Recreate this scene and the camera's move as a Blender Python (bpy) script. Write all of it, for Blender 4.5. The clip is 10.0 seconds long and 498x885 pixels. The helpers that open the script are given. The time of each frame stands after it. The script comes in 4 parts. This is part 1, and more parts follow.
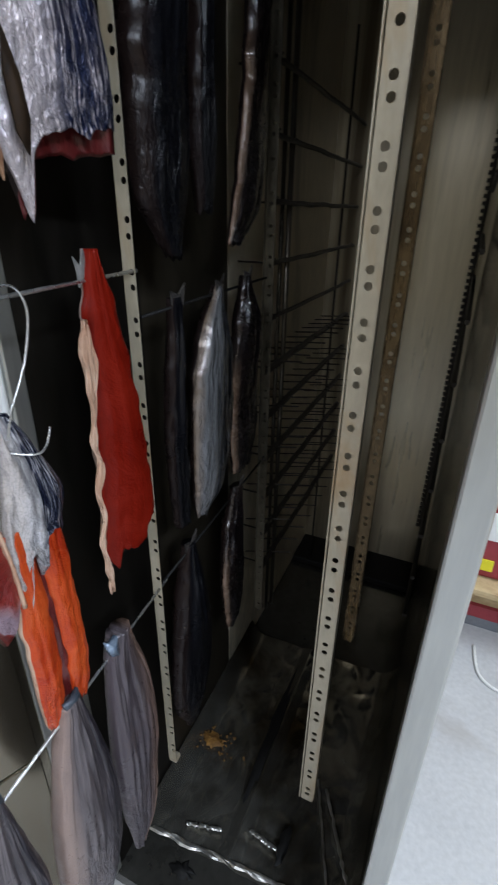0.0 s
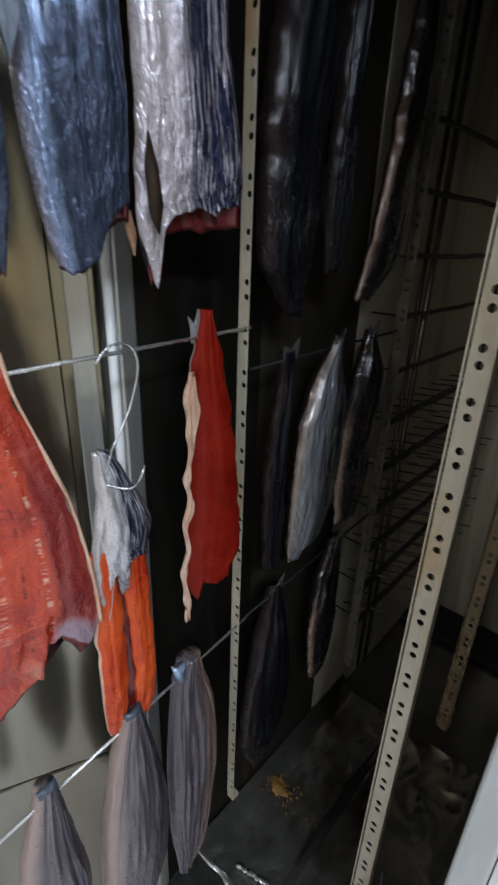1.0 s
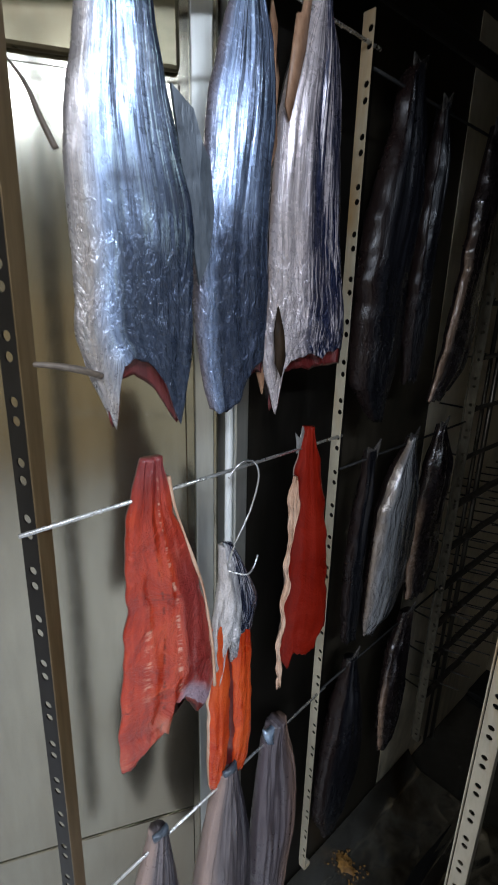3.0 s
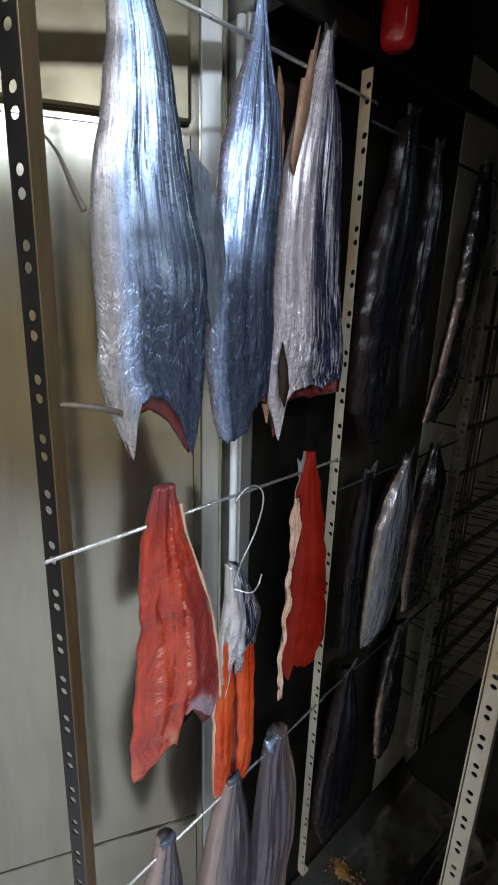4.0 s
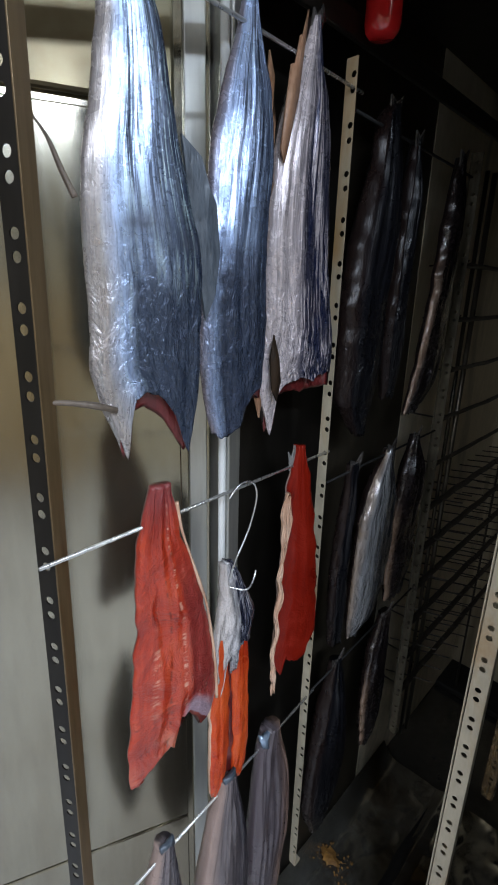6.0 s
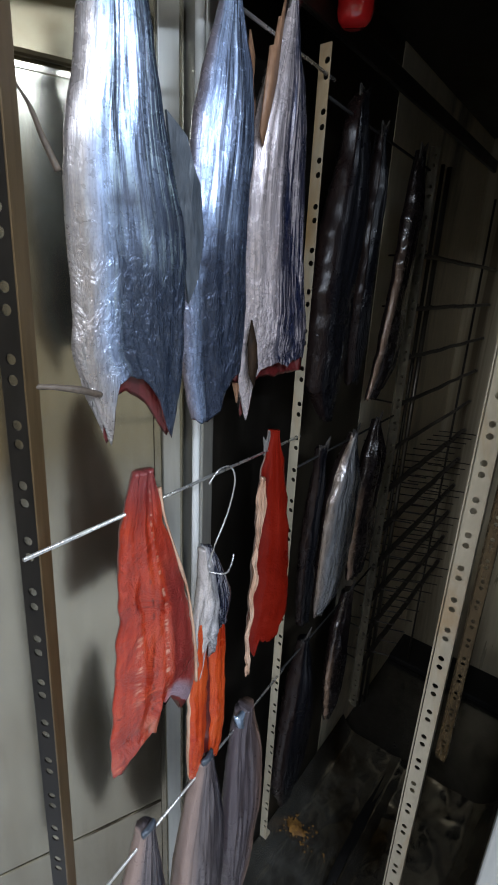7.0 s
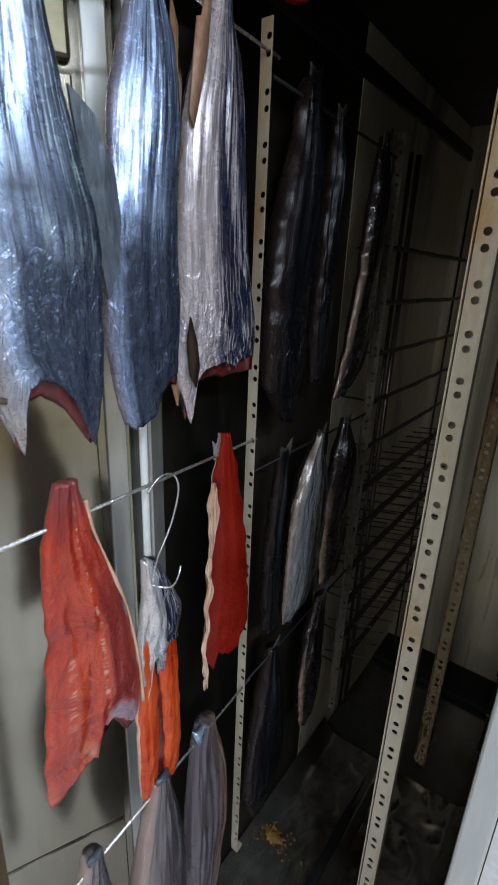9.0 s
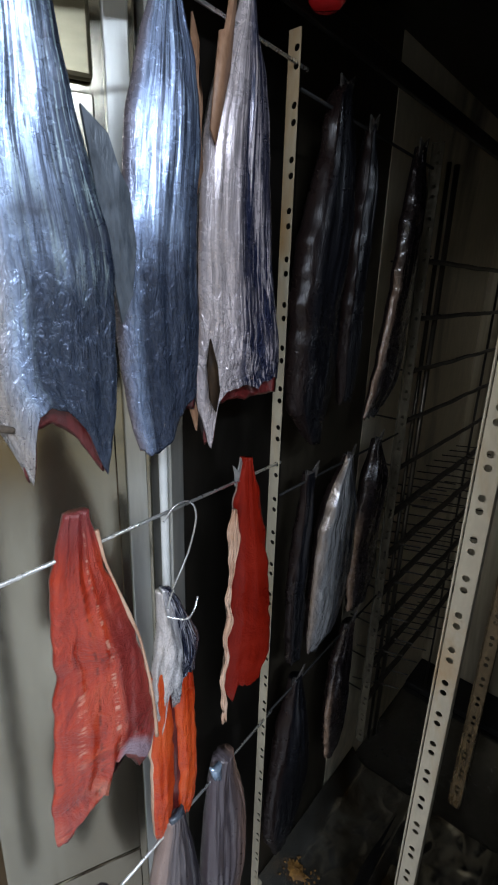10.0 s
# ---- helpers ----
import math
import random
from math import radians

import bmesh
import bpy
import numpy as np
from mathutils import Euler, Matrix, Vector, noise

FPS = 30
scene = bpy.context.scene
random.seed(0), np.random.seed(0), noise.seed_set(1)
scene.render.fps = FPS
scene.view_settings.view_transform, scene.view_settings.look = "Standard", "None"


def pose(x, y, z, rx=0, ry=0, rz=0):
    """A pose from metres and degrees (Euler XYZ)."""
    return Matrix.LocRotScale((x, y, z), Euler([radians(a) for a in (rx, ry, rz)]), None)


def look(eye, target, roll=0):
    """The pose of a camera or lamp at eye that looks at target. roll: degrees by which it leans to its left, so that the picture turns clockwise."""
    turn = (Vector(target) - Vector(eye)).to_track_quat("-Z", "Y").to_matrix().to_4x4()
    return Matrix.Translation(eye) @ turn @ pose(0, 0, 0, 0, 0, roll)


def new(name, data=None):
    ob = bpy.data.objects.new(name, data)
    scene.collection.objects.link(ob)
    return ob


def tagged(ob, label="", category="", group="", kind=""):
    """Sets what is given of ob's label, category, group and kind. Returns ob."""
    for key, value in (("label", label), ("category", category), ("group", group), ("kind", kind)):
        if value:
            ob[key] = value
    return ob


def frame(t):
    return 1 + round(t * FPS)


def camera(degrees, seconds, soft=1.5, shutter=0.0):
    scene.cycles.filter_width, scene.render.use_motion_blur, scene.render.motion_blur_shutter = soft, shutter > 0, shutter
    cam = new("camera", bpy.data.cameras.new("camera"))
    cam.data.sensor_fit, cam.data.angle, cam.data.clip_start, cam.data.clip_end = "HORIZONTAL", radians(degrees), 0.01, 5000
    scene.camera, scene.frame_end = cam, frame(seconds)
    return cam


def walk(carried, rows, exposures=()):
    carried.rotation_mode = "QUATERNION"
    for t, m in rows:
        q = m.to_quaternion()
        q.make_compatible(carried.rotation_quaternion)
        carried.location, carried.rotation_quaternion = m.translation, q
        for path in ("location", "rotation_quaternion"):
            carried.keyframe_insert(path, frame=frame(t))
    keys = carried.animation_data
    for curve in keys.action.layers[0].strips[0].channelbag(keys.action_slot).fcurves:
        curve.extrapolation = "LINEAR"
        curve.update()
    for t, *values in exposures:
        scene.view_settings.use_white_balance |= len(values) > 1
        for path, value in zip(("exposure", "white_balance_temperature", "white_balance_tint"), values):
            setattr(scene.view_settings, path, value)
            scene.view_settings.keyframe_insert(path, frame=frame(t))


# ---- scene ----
cam = camera(55.2, 10.0, 1.8, 0.4)
METRES, EYE, TILT, LEAN, TURN = 0.6, 1.6, -26.0, -0.9, 24.0
ROWS = [
    (0.0, 0.0, 0.0, 0.0, 0.0, 0.0, -0.0),
    (0.5, 0.0512, 0.0006, 0.0403, 7.97, 0.55, -3.86),
    (1.0, 0.1138, -0.0032, 0.0824, 16.35, 1.78, -8.98),
    (1.5, 0.1007, -0.0763, 0.1039, 22.99, 2.67, -11.24),
    (2.0, 0.0899, -0.1457, 0.1194, 24.95, 3.66, -11.01),
    (2.5, 0.0728, -0.1918, 0.1427, 24.12, 4.87, -10.69),
    (3.0, 0.0528, -0.275, 0.1727, 22.38, 6.53, -10.93),
    (4.5, 0.0544, -0.3687, 0.2164, 21.5, 7.4, -10.8),
    (5.0, 0.0454, -0.331, 0.2146, 20.7, 7.11, -9.7),
    (5.5, 0.0186, -0.3436, 0.2187, 20.14, 7.24, -9.47),
    (7.0, -0.0873, -0.3891, 0.1848, 11.82, 6.74, -7.59),
    (7.5, -0.0914, -0.3802, 0.1891, 11.08, 6.42, -7.05),
    (8.0, -0.0521, -0.3647, 0.1967, 11.03, 6.29, -6.87),
    (8.5, -0.0164, -0.3426, 0.2083, 11.21, 6.28, -6.77),
    (9.0, 0.0151, -0.292, 0.2318, 11.28, 6.29, -6.83),
    (9.5, 0.0432, -0.2419, 0.274, 13.13, 6.55, -7.44),
    (10.0, 0.0244, -0.2374, 0.2808, 15.11, 6.97, -8.11),
]
walk(cam, [(t, pose(0, 0, EYE, TILT, LEAN, TURN) @ pose(METRES * x, METRES * y, METRES * z, 90 + pitch, roll, yaw)) for t, x, y, z, yaw, pitch, roll in ROWS])

# ------------------------------------------------------------------ light
world = bpy.data.worlds.new("world")
scene.world = world
world.use_nodes = True
world.node_tree.nodes["Background"].inputs[0].default_value = (0.55, 0.62, 0.75, 1)
world.node_tree.nodes["Background"].inputs[1].default_value = 0.05


def area_lamp(name, eye, target, sx, sy, watts, colour):
    data = bpy.data.lights.new(name, "AREA")
    data.shape, data.size, data.size_y, data.energy, data.color = "RECTANGLE", sx, sy, watts, colour
    ob = new(name, data)
    ob.matrix_world = look(eye, target)
    return ob


# first lamp placed from the door's highlight; the other two are added fill
LAMPS = [((1.2, -0.75, 2.66), 80.0, (0.71, 0.83, 1.0)), ((0.15, -1.9, 2.66), 32.0, (0.78, 0.85, 1.0)), ((1.1, 1.15, 2.66), 42.0, (0.8, 0.9, 1.0))]
for place, watts, tint in LAMPS:
    area_lamp("tube_light", place, (place[0], place[1], 0), 0.28, 1.1, watts, tint)


# ------------------------------------------------------------------ materials
def nodes_of(name):
    m = bpy.data.materials.new(name)
    m.use_nodes = True
    nt = m.node_tree
    return m, nt, nt.nodes["Principled BSDF"]


def add(nt, kind, **values):
    n = nt.nodes.new(kind)
    for k, v in values.items():
        if k.startswith("i_"):
            n.inputs[k[2:].replace("_", " ")].default_value = v
    return n


def ramp(nt, source, stops):
    r = nt.nodes.new("ShaderNodeValToRGB")
    els = r.color_ramp.elements
    while len(els) < len(stops):
        els.new(0.5)
    for e, (p, c) in zip(els, stops):
        e.position, e.color = p, (*c, 1) if len(c) == 3 else c
    nt.links.new(source, r.inputs[0])
    return r.outputs[0]


def grey(a):
    return (a, a, a)


def mix(nt, fac, a, b, blend="MIX"):
    n = nt.nodes.new("ShaderNodeMix")
    n.data_type, n.blend_type = "RGBA", blend
    for sock, v in ((n.inputs[0], fac), (n.inputs[6], a), (n.inputs[7], b)):
        if isinstance(v, (int, float)):
            sock.default_value = v
        elif isinstance(v, tuple):
            sock.default_value = (*v, 1)
        else:
            nt.links.new(v, sock)
    return n.outputs[2]


def coords(nt, scale=(1, 1, 1)):
    t = nt.nodes.new("ShaderNodeTexCoord")
    m = nt.nodes.new("ShaderNodeMapping")
    m.inputs["Scale"].default_value = scale
    nt.links.new(t.outputs["Object"], m.inputs[0])
    return m.outputs[0]


def noise_tex(nt, vec, scale, detail=4, rough=0.55, distort=0.0):
    n = add(nt, "ShaderNodeTexNoise", i_Scale=scale, i_Detail=detail, i_Roughness=rough, i_Distortion=distort)
    nt.links.new(vec, n.inputs["Vector"])
    return n.outputs[0]


def bump(nt, bsdf, height, strength, distance, before=None):
    b = add(nt, "ShaderNodeBump", i_Strength=strength, i_Distance=distance)
    nt.links.new(height, b.inputs["Height"])
    if before is not None:
        nt.links.new(before, b.inputs["Normal"])
    nt.links.new(b.outputs[0], bsdf.inputs["Normal"])
    return b.outputs[0]


def surface(name, dark, light, rough=(0.4, 0.6), metal=0.0, scale=6.0, stretch=(1, 1, 1), fine=80.0, relief=0.2, stain=None, stain_scale=3.0, coat=0.0):
    m, nt, p = nodes_of(name)
    v = coords(nt, stretch)
    big, small = noise_tex(nt, v, scale, 5), noise_tex(nt, v, fine, 3)
    both = mix(nt, 0.4, big, small)
    col = ramp(nt, both, [(0.3, dark), (0.7, light)])
    if stain:
        blot = noise_tex(nt, coords(nt, (1, 1, min(1.0, stretch[2]))), stain_scale, 6, 0.62, 0.6)
        col = mix(nt, ramp(nt, blot, [(0.5, grey(0)), (0.66, grey(1))]), col, stain)
    nt.links.new(col, p.inputs["Base Color"])
    nt.links.new(ramp(nt, both, [(0.25, grey(rough[0])), (0.75, grey(rough[1]))]), p.inputs["Roughness"])
    p.inputs["Metallic"].default_value = metal
    p.inputs["Coat Weight"].default_value = coat
    p.inputs["Specular IOR Level"].default_value = 0.25 if rough[0] >= 0.5 else 0.5
    bump(nt, p, both, relief, 0.002)
    return m


STEEL = surface("brushed_steel", (0.29, 0.265, 0.205), (0.40, 0.37, 0.295), (0.12, 0.22), 0.95, 3.0, (1, 1, 0.15), 60, 0.05, (0.25, 0.21, 0.15), 1.6)
FRAME = surface("frame_steel", (0.44, 0.44, 0.42), (0.62, 0.62, 0.58), (0.28, 0.42), 0.85, 4.0, (1, 1, 0.1), 90, 0.05, (0.36, 0.34, 0.3), 5.0)
# real soot, and shade blackened into the front of the left wall
SOOT_SHADE = surface("sooty_shaded_steel", (0.009, 0.0075, 0.006), (0.030, 0.025, 0.02), (0.3, 0.55), 0.6, 2.5, (1, 1, 0.25), 40, 0.15, (0.007, 0.006, 0.004), 2.5)
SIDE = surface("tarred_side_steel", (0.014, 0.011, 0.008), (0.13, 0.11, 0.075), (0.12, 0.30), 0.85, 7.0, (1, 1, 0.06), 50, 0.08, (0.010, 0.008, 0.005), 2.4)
# top door liner: a dim reflection is put into a darker olive
LINER = surface("olive_liner_steel", (0.13, 0.11, 0.065), (0.25, 0.22, 0.145), (0.22, 0.36), 0.8, 4.0, (1, 0.2, 1), 50, 0.02, (0.12, 0.09, 0.05), 2.0)
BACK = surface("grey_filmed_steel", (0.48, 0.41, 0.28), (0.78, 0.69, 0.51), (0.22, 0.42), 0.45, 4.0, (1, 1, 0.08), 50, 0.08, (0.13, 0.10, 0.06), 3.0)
# deep part of the left wall, lightened to look lit
DEEP_LIT = surface("olive_filmed_lit_steel", (0.56, 0.49, 0.36), (0.84, 0.75, 0.58), (0.35, 0.55), 0.35, 1.8, (1, 1, 0.35), 50, 0.1, (0.14, 0.125, 0.09), 2.2)
# middle of the same wall, its shade put into the colour
LEFT_SHADE = surface("shaded_inner_steel", (0.010, 0.008, 0.005), (0.060, 0.048, 0.032), (0.35, 0.55), 0.4, 1.8, (1, 1, 0.35), 50, 0.1, (0.006, 0.005, 0.003), 2.2)
RAIL = surface("perforated_rail_steel", (0.40, 0.345, 0.25), (0.60, 0.53, 0.40), (0.32, 0.5), 0.45, 8.0, (1, 1, 0.3), 120, 0.1, (0.42, 0.25, 0.10), 6.0)
RAIL_OLD = surface("worn_brown_steel", (0.08, 0.05, 0.022), (0.19, 0.13, 0.068), (0.28, 0.42), 0.5, 12.0, (1, 1, 0.1), 120, 0.1)
RAIL_BROWN = surface("tarred_rail_steel", (0.06, 0.038, 0.018), (0.21, 0.145, 0.075), (0.18, 0.36), 0.8, 8.0, (1, 1, 0.2), 120, 0.15, (0.025, 0.015, 0.008), 7.0)
RAIL_SOOT = surface("sooty_rail_steel", (0.03, 0.026, 0.018), (0.24, 0.21, 0.15), (0.25, 0.5), 0.5, 5.0, (1, 1, 0.3), 120, 0.15, (0.02, 0.016, 0.01), 4.0)
ROD = surface("rod_steel", (0.5, 0.5, 0.5), (0.7, 0.7, 0.7), (0.2, 0.36), 0.8, 20, (1, 1, 1), 150, 0.05)
WIRE = surface("burnt_wire", (0.012, 0.01, 0.008), (0.06, 0.05, 0.04), (0.35, 0.6), 0.6, 30, (1, 1, 1), 200, 0.2)
POST = surface("blackened_post_steel", (0.012, 0.010, 0.008), (0.16, 0.14, 0.11), (0.18, 0.4), 0.85, 6, (1, 1, 0.1), 90, 0.2, (0.010, 0.008, 0.006), 5.0)
FOIL = surface("greasy_foil", (0.22, 0.205, 0.17), (0.50, 0.48, 0.42), (0.13, 0.3), 0.9, 7, (1, 1, 1), 22, 0.3, (0.10, 0.07, 0.035), 3.0)
PAN = surface("greasy_floor_pan", (0.05, 0.047, 0.04), (0.13, 0.125, 0.11), (0.14, 0.3), 0.7, 4, (1, 1, 1), 40, 0.3, (0.03, 0.025, 0.02), 3.0)
FOIL_CLEAN = surface("foil_edge", (0.55, 0.54, 0.50), (0.80, 0.78, 0.74), (0.28, 0.46), 0.95, 30, (1, 1, 1), 150, 0.5)
CRUMB = surface("burnt_orange_crumbs", (0.07, 0.03, 0.01), (0.34, 0.17, 0.04), (0.5, 0.8), 0.0, 40, (1, 1, 1), 140, 0.6)
# black for real char, and for dark gaps and hidden inner rods
CHAR_DARK = surface("black_char_and_dark", (0.004, 0.004, 0.004), (0.012, 0.011, 0.01), (0.5, 0.8), 0.0, 20, (1, 1, 1), 100, 0.3)
CONCRETE = surface("pale_concrete", (0.42, 0.42, 0.43), (0.6, 0.6, 0.61), (0.55, 0.8), 0.0, 2.0, (1, 1, 1), 60, 0.15, (0.40, 0.38, 0.37), 2.2)
PLASTER = surface("cream_plaster", (0.52, 0.47, 0.36), (0.6, 0.55, 0.44), (0.7, 0.9), 0.0, 2.0, (1, 1, 1), 60, 0.1)
CEIL = surface("white_ceiling_paint", (0.7, 0.7, 0.68), (0.8, 0.8, 0.78), (0.7, 0.9), 0.0, 2.0, (1, 1, 1), 60, 0.1)
OSB = surface("chipboard", (0.36, 0.25, 0.13), (0.62, 0.48, 0.28), (0.6, 0.8), 0.0, 18, (1, 1, 2.2), 45, 0.3)
RED_GLOSS = surface("red_gloss_paint", (0.42, 0.012, 0.012), (0.55, 0.02, 0.02), (0.12, 0.2), 0.0, 8, (1, 1, 1), 60, 0.02, None, 3, 0.5)
RED_TRIM = surface("dark_red_paint", (0.22, 0.02, 0.03), (0.32, 0.04, 0.05), (0.4, 0.6), 0.0, 8, (1, 1, 1), 60, 0.05)
GREY_TRIM = surface("grey_paint", (0.12, 0.13, 0.15), (0.2, 0.21, 0.23), (0.5, 0.7), 0.0, 8, (1, 1, 1), 60, 0.05)
CABLE = surface("white_plastic", (0.7, 0.7, 0.68), (0.8, 0.8, 0.78), (0.35, 0.5), 0.0, 8, (1, 1, 1), 60, 0.02)
YELLOW = surface("yellow_print", (0.7, 0.62, 0.02), (0.8, 0.72, 0.03), (0.4, 0.5), 0.0, 8, (1, 1, 1), 60, 0.02)


def body_coords(nt, su, sv):
    """Coordinates that follow the body: across it and along it."""
    ac, al = nt.nodes.new("ShaderNodeAttribute"), nt.nodes.new("ShaderNodeAttribute")
    ac.attribute_name, al.attribute_name = "across", "along"
    tc = nt.nodes.new("ShaderNodeTexCoord")
    sep = nt.nodes.new("ShaderNodeSeparateXYZ")
    nt.links.new(tc.outputs["Object"], sep.inputs[0])
    com = nt.nodes.new("ShaderNodeCombineXYZ")
    nt.links.new(ac.outputs["Fac"], com.inputs[0])
    nt.links.new(al.outputs["Fac"], com.inputs[1])
    rnd = nt.nodes.new("ShaderNodeObjectInfo")
    nt.links.new(rnd.outputs["Random"], com.inputs[2])
    m = nt.nodes.new("ShaderNodeMapping")
    m.inputs["Scale"].default_value = (su, sv, 40.0)
    nt.links.new(com.outputs[0], m.inputs[0])
    return ac.outputs["Fac"], al.outputs["Fac"], m.outputs[0]


def fish_skin(name, belly, flank, back, rough=(0.14, 0.34), spec=0.6, metal=0.5, scales=0.4, streaks=0.8, film=0.4, stops=(0.13, 0.24, 0.58, 0.74, 0.9), low=0.6, lumps=0.4, tan_from=None, ridge=0.24):
    """Skin: belly to back across the body, small scales, long dark streaks towards the tail, wet film."""
    m, nt, p = nodes_of(name)
    ac, al, long_v = body_coords(nt, 17, 2.6)
    _, _, short_v = body_coords(nt, 30, 6)
    _, _, fold_v = body_coords(nt, 15, 20)
    v = coords(nt)
    streak = noise_tex(nt, long_v, 1.0, 5, 0.66, 0.9)
    short = noise_tex(nt, short_v, 1.0, 4, 0.62, 0.6)
    fold = noise_tex(nt, fold_v, 1.0, 4, 0.6, 0.8)
    blot = noise_tex(nt, v, 10, 6, 0.62, 0.5)
    fine = noise_tex(nt, v, 90, 4, 0.6, 0.4)
    vor = add(nt, "ShaderNodeTexVoronoi", i_Scale=420.0, i_Randomness=0.9)
    nt.links.new(coords(nt, (1, 1, 0.75)), vor.inputs["Vector"])
    wob = mix(nt, 0.12, ac, mix(nt, 0.5, streak, blot))
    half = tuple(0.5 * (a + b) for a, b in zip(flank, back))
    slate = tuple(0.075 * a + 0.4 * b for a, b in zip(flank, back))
    col = ramp(nt, wob, list(zip(stops, (belly, flank, flank, half, back))))
    if tan_from:
        col = mix(nt, ramp(nt, mix(nt, 0.3, al, blot), [(tan_from - 0.08, grey(0.93)), (tan_from + 0.08, grey(0))]), col, half)
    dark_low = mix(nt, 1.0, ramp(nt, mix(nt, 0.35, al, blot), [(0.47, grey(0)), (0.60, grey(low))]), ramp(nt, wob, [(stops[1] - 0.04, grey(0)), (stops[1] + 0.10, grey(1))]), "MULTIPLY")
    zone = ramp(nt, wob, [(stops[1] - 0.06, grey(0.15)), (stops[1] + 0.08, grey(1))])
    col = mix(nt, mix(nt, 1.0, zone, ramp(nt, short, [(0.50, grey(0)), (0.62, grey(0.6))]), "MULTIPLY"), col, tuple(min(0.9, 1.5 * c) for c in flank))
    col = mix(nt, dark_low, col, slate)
    lines = mix(nt, 1.0, ramp(nt, al, [(0.38, grey(1)), (0.66, grey(0.15))]), ramp(nt, streak, [(0.43, grey(streaks)), (0.50, grey(0))]), "MULTIPLY")
    col = mix(nt, mix(nt, 1.0, zone, lines, "MULTIPLY"), col, tuple(0.2 * c for c in half))
    col = mix(nt, mix(nt, 1.0, zone, ramp(nt, short, [(0.38, grey(0.85 * streaks)), (0.46, grey(0))]), "MULTIPLY"), col, tuple(0.3 * c for c in half))
    col = mix(nt, ramp(nt, vor.outputs["Distance"], [(0.45, grey(0)), (0.75, grey(0.35 * scales))]), col, slate)
    col = mix(nt, ramp(nt, blot, [(0.55, grey(0)), (0.72, grey(0.22))]), col, tuple(0.55 * a + 0.3 * b for a, b in zip(back, belly)))
    nt.links.new(col, p.inputs["Base Color"])
    nt.links.new(ramp(nt, mix(nt, 0.5, blot, fine), [(0.35, grey(rough[0])), (0.65, grey(rough[1]))]), p.inputs["Roughness"])
    p.inputs["Metallic"].default_value = metal
    p.inputs["Specular IOR Level"].default_value = spec
    p.inputs["Coat Weight"].default_value = film
    p.inputs["Coat Roughness"].default_value = 0.12
    a = bump(nt, p, vor.outputs["Distance"], 0.3 * scales, 0.0005)
    b = bump(nt, p, mix(nt, 0.6, streak, short), ridge, 0.006, a)
    wet = mix(nt, 1.0, fold, ramp(nt, al, [(0.5, grey(0)), (0.75, grey(1))]), "MULTIPLY")
    c = bump(nt, p, wet, 0.85, 0.008, b)
    lump = noise_tex(nt, coords(nt, (1, 1, 0.6)), 70, 5, 0.55, 0.7)
    bump(nt, p, lump, lumps, 0.005, c)
    return m


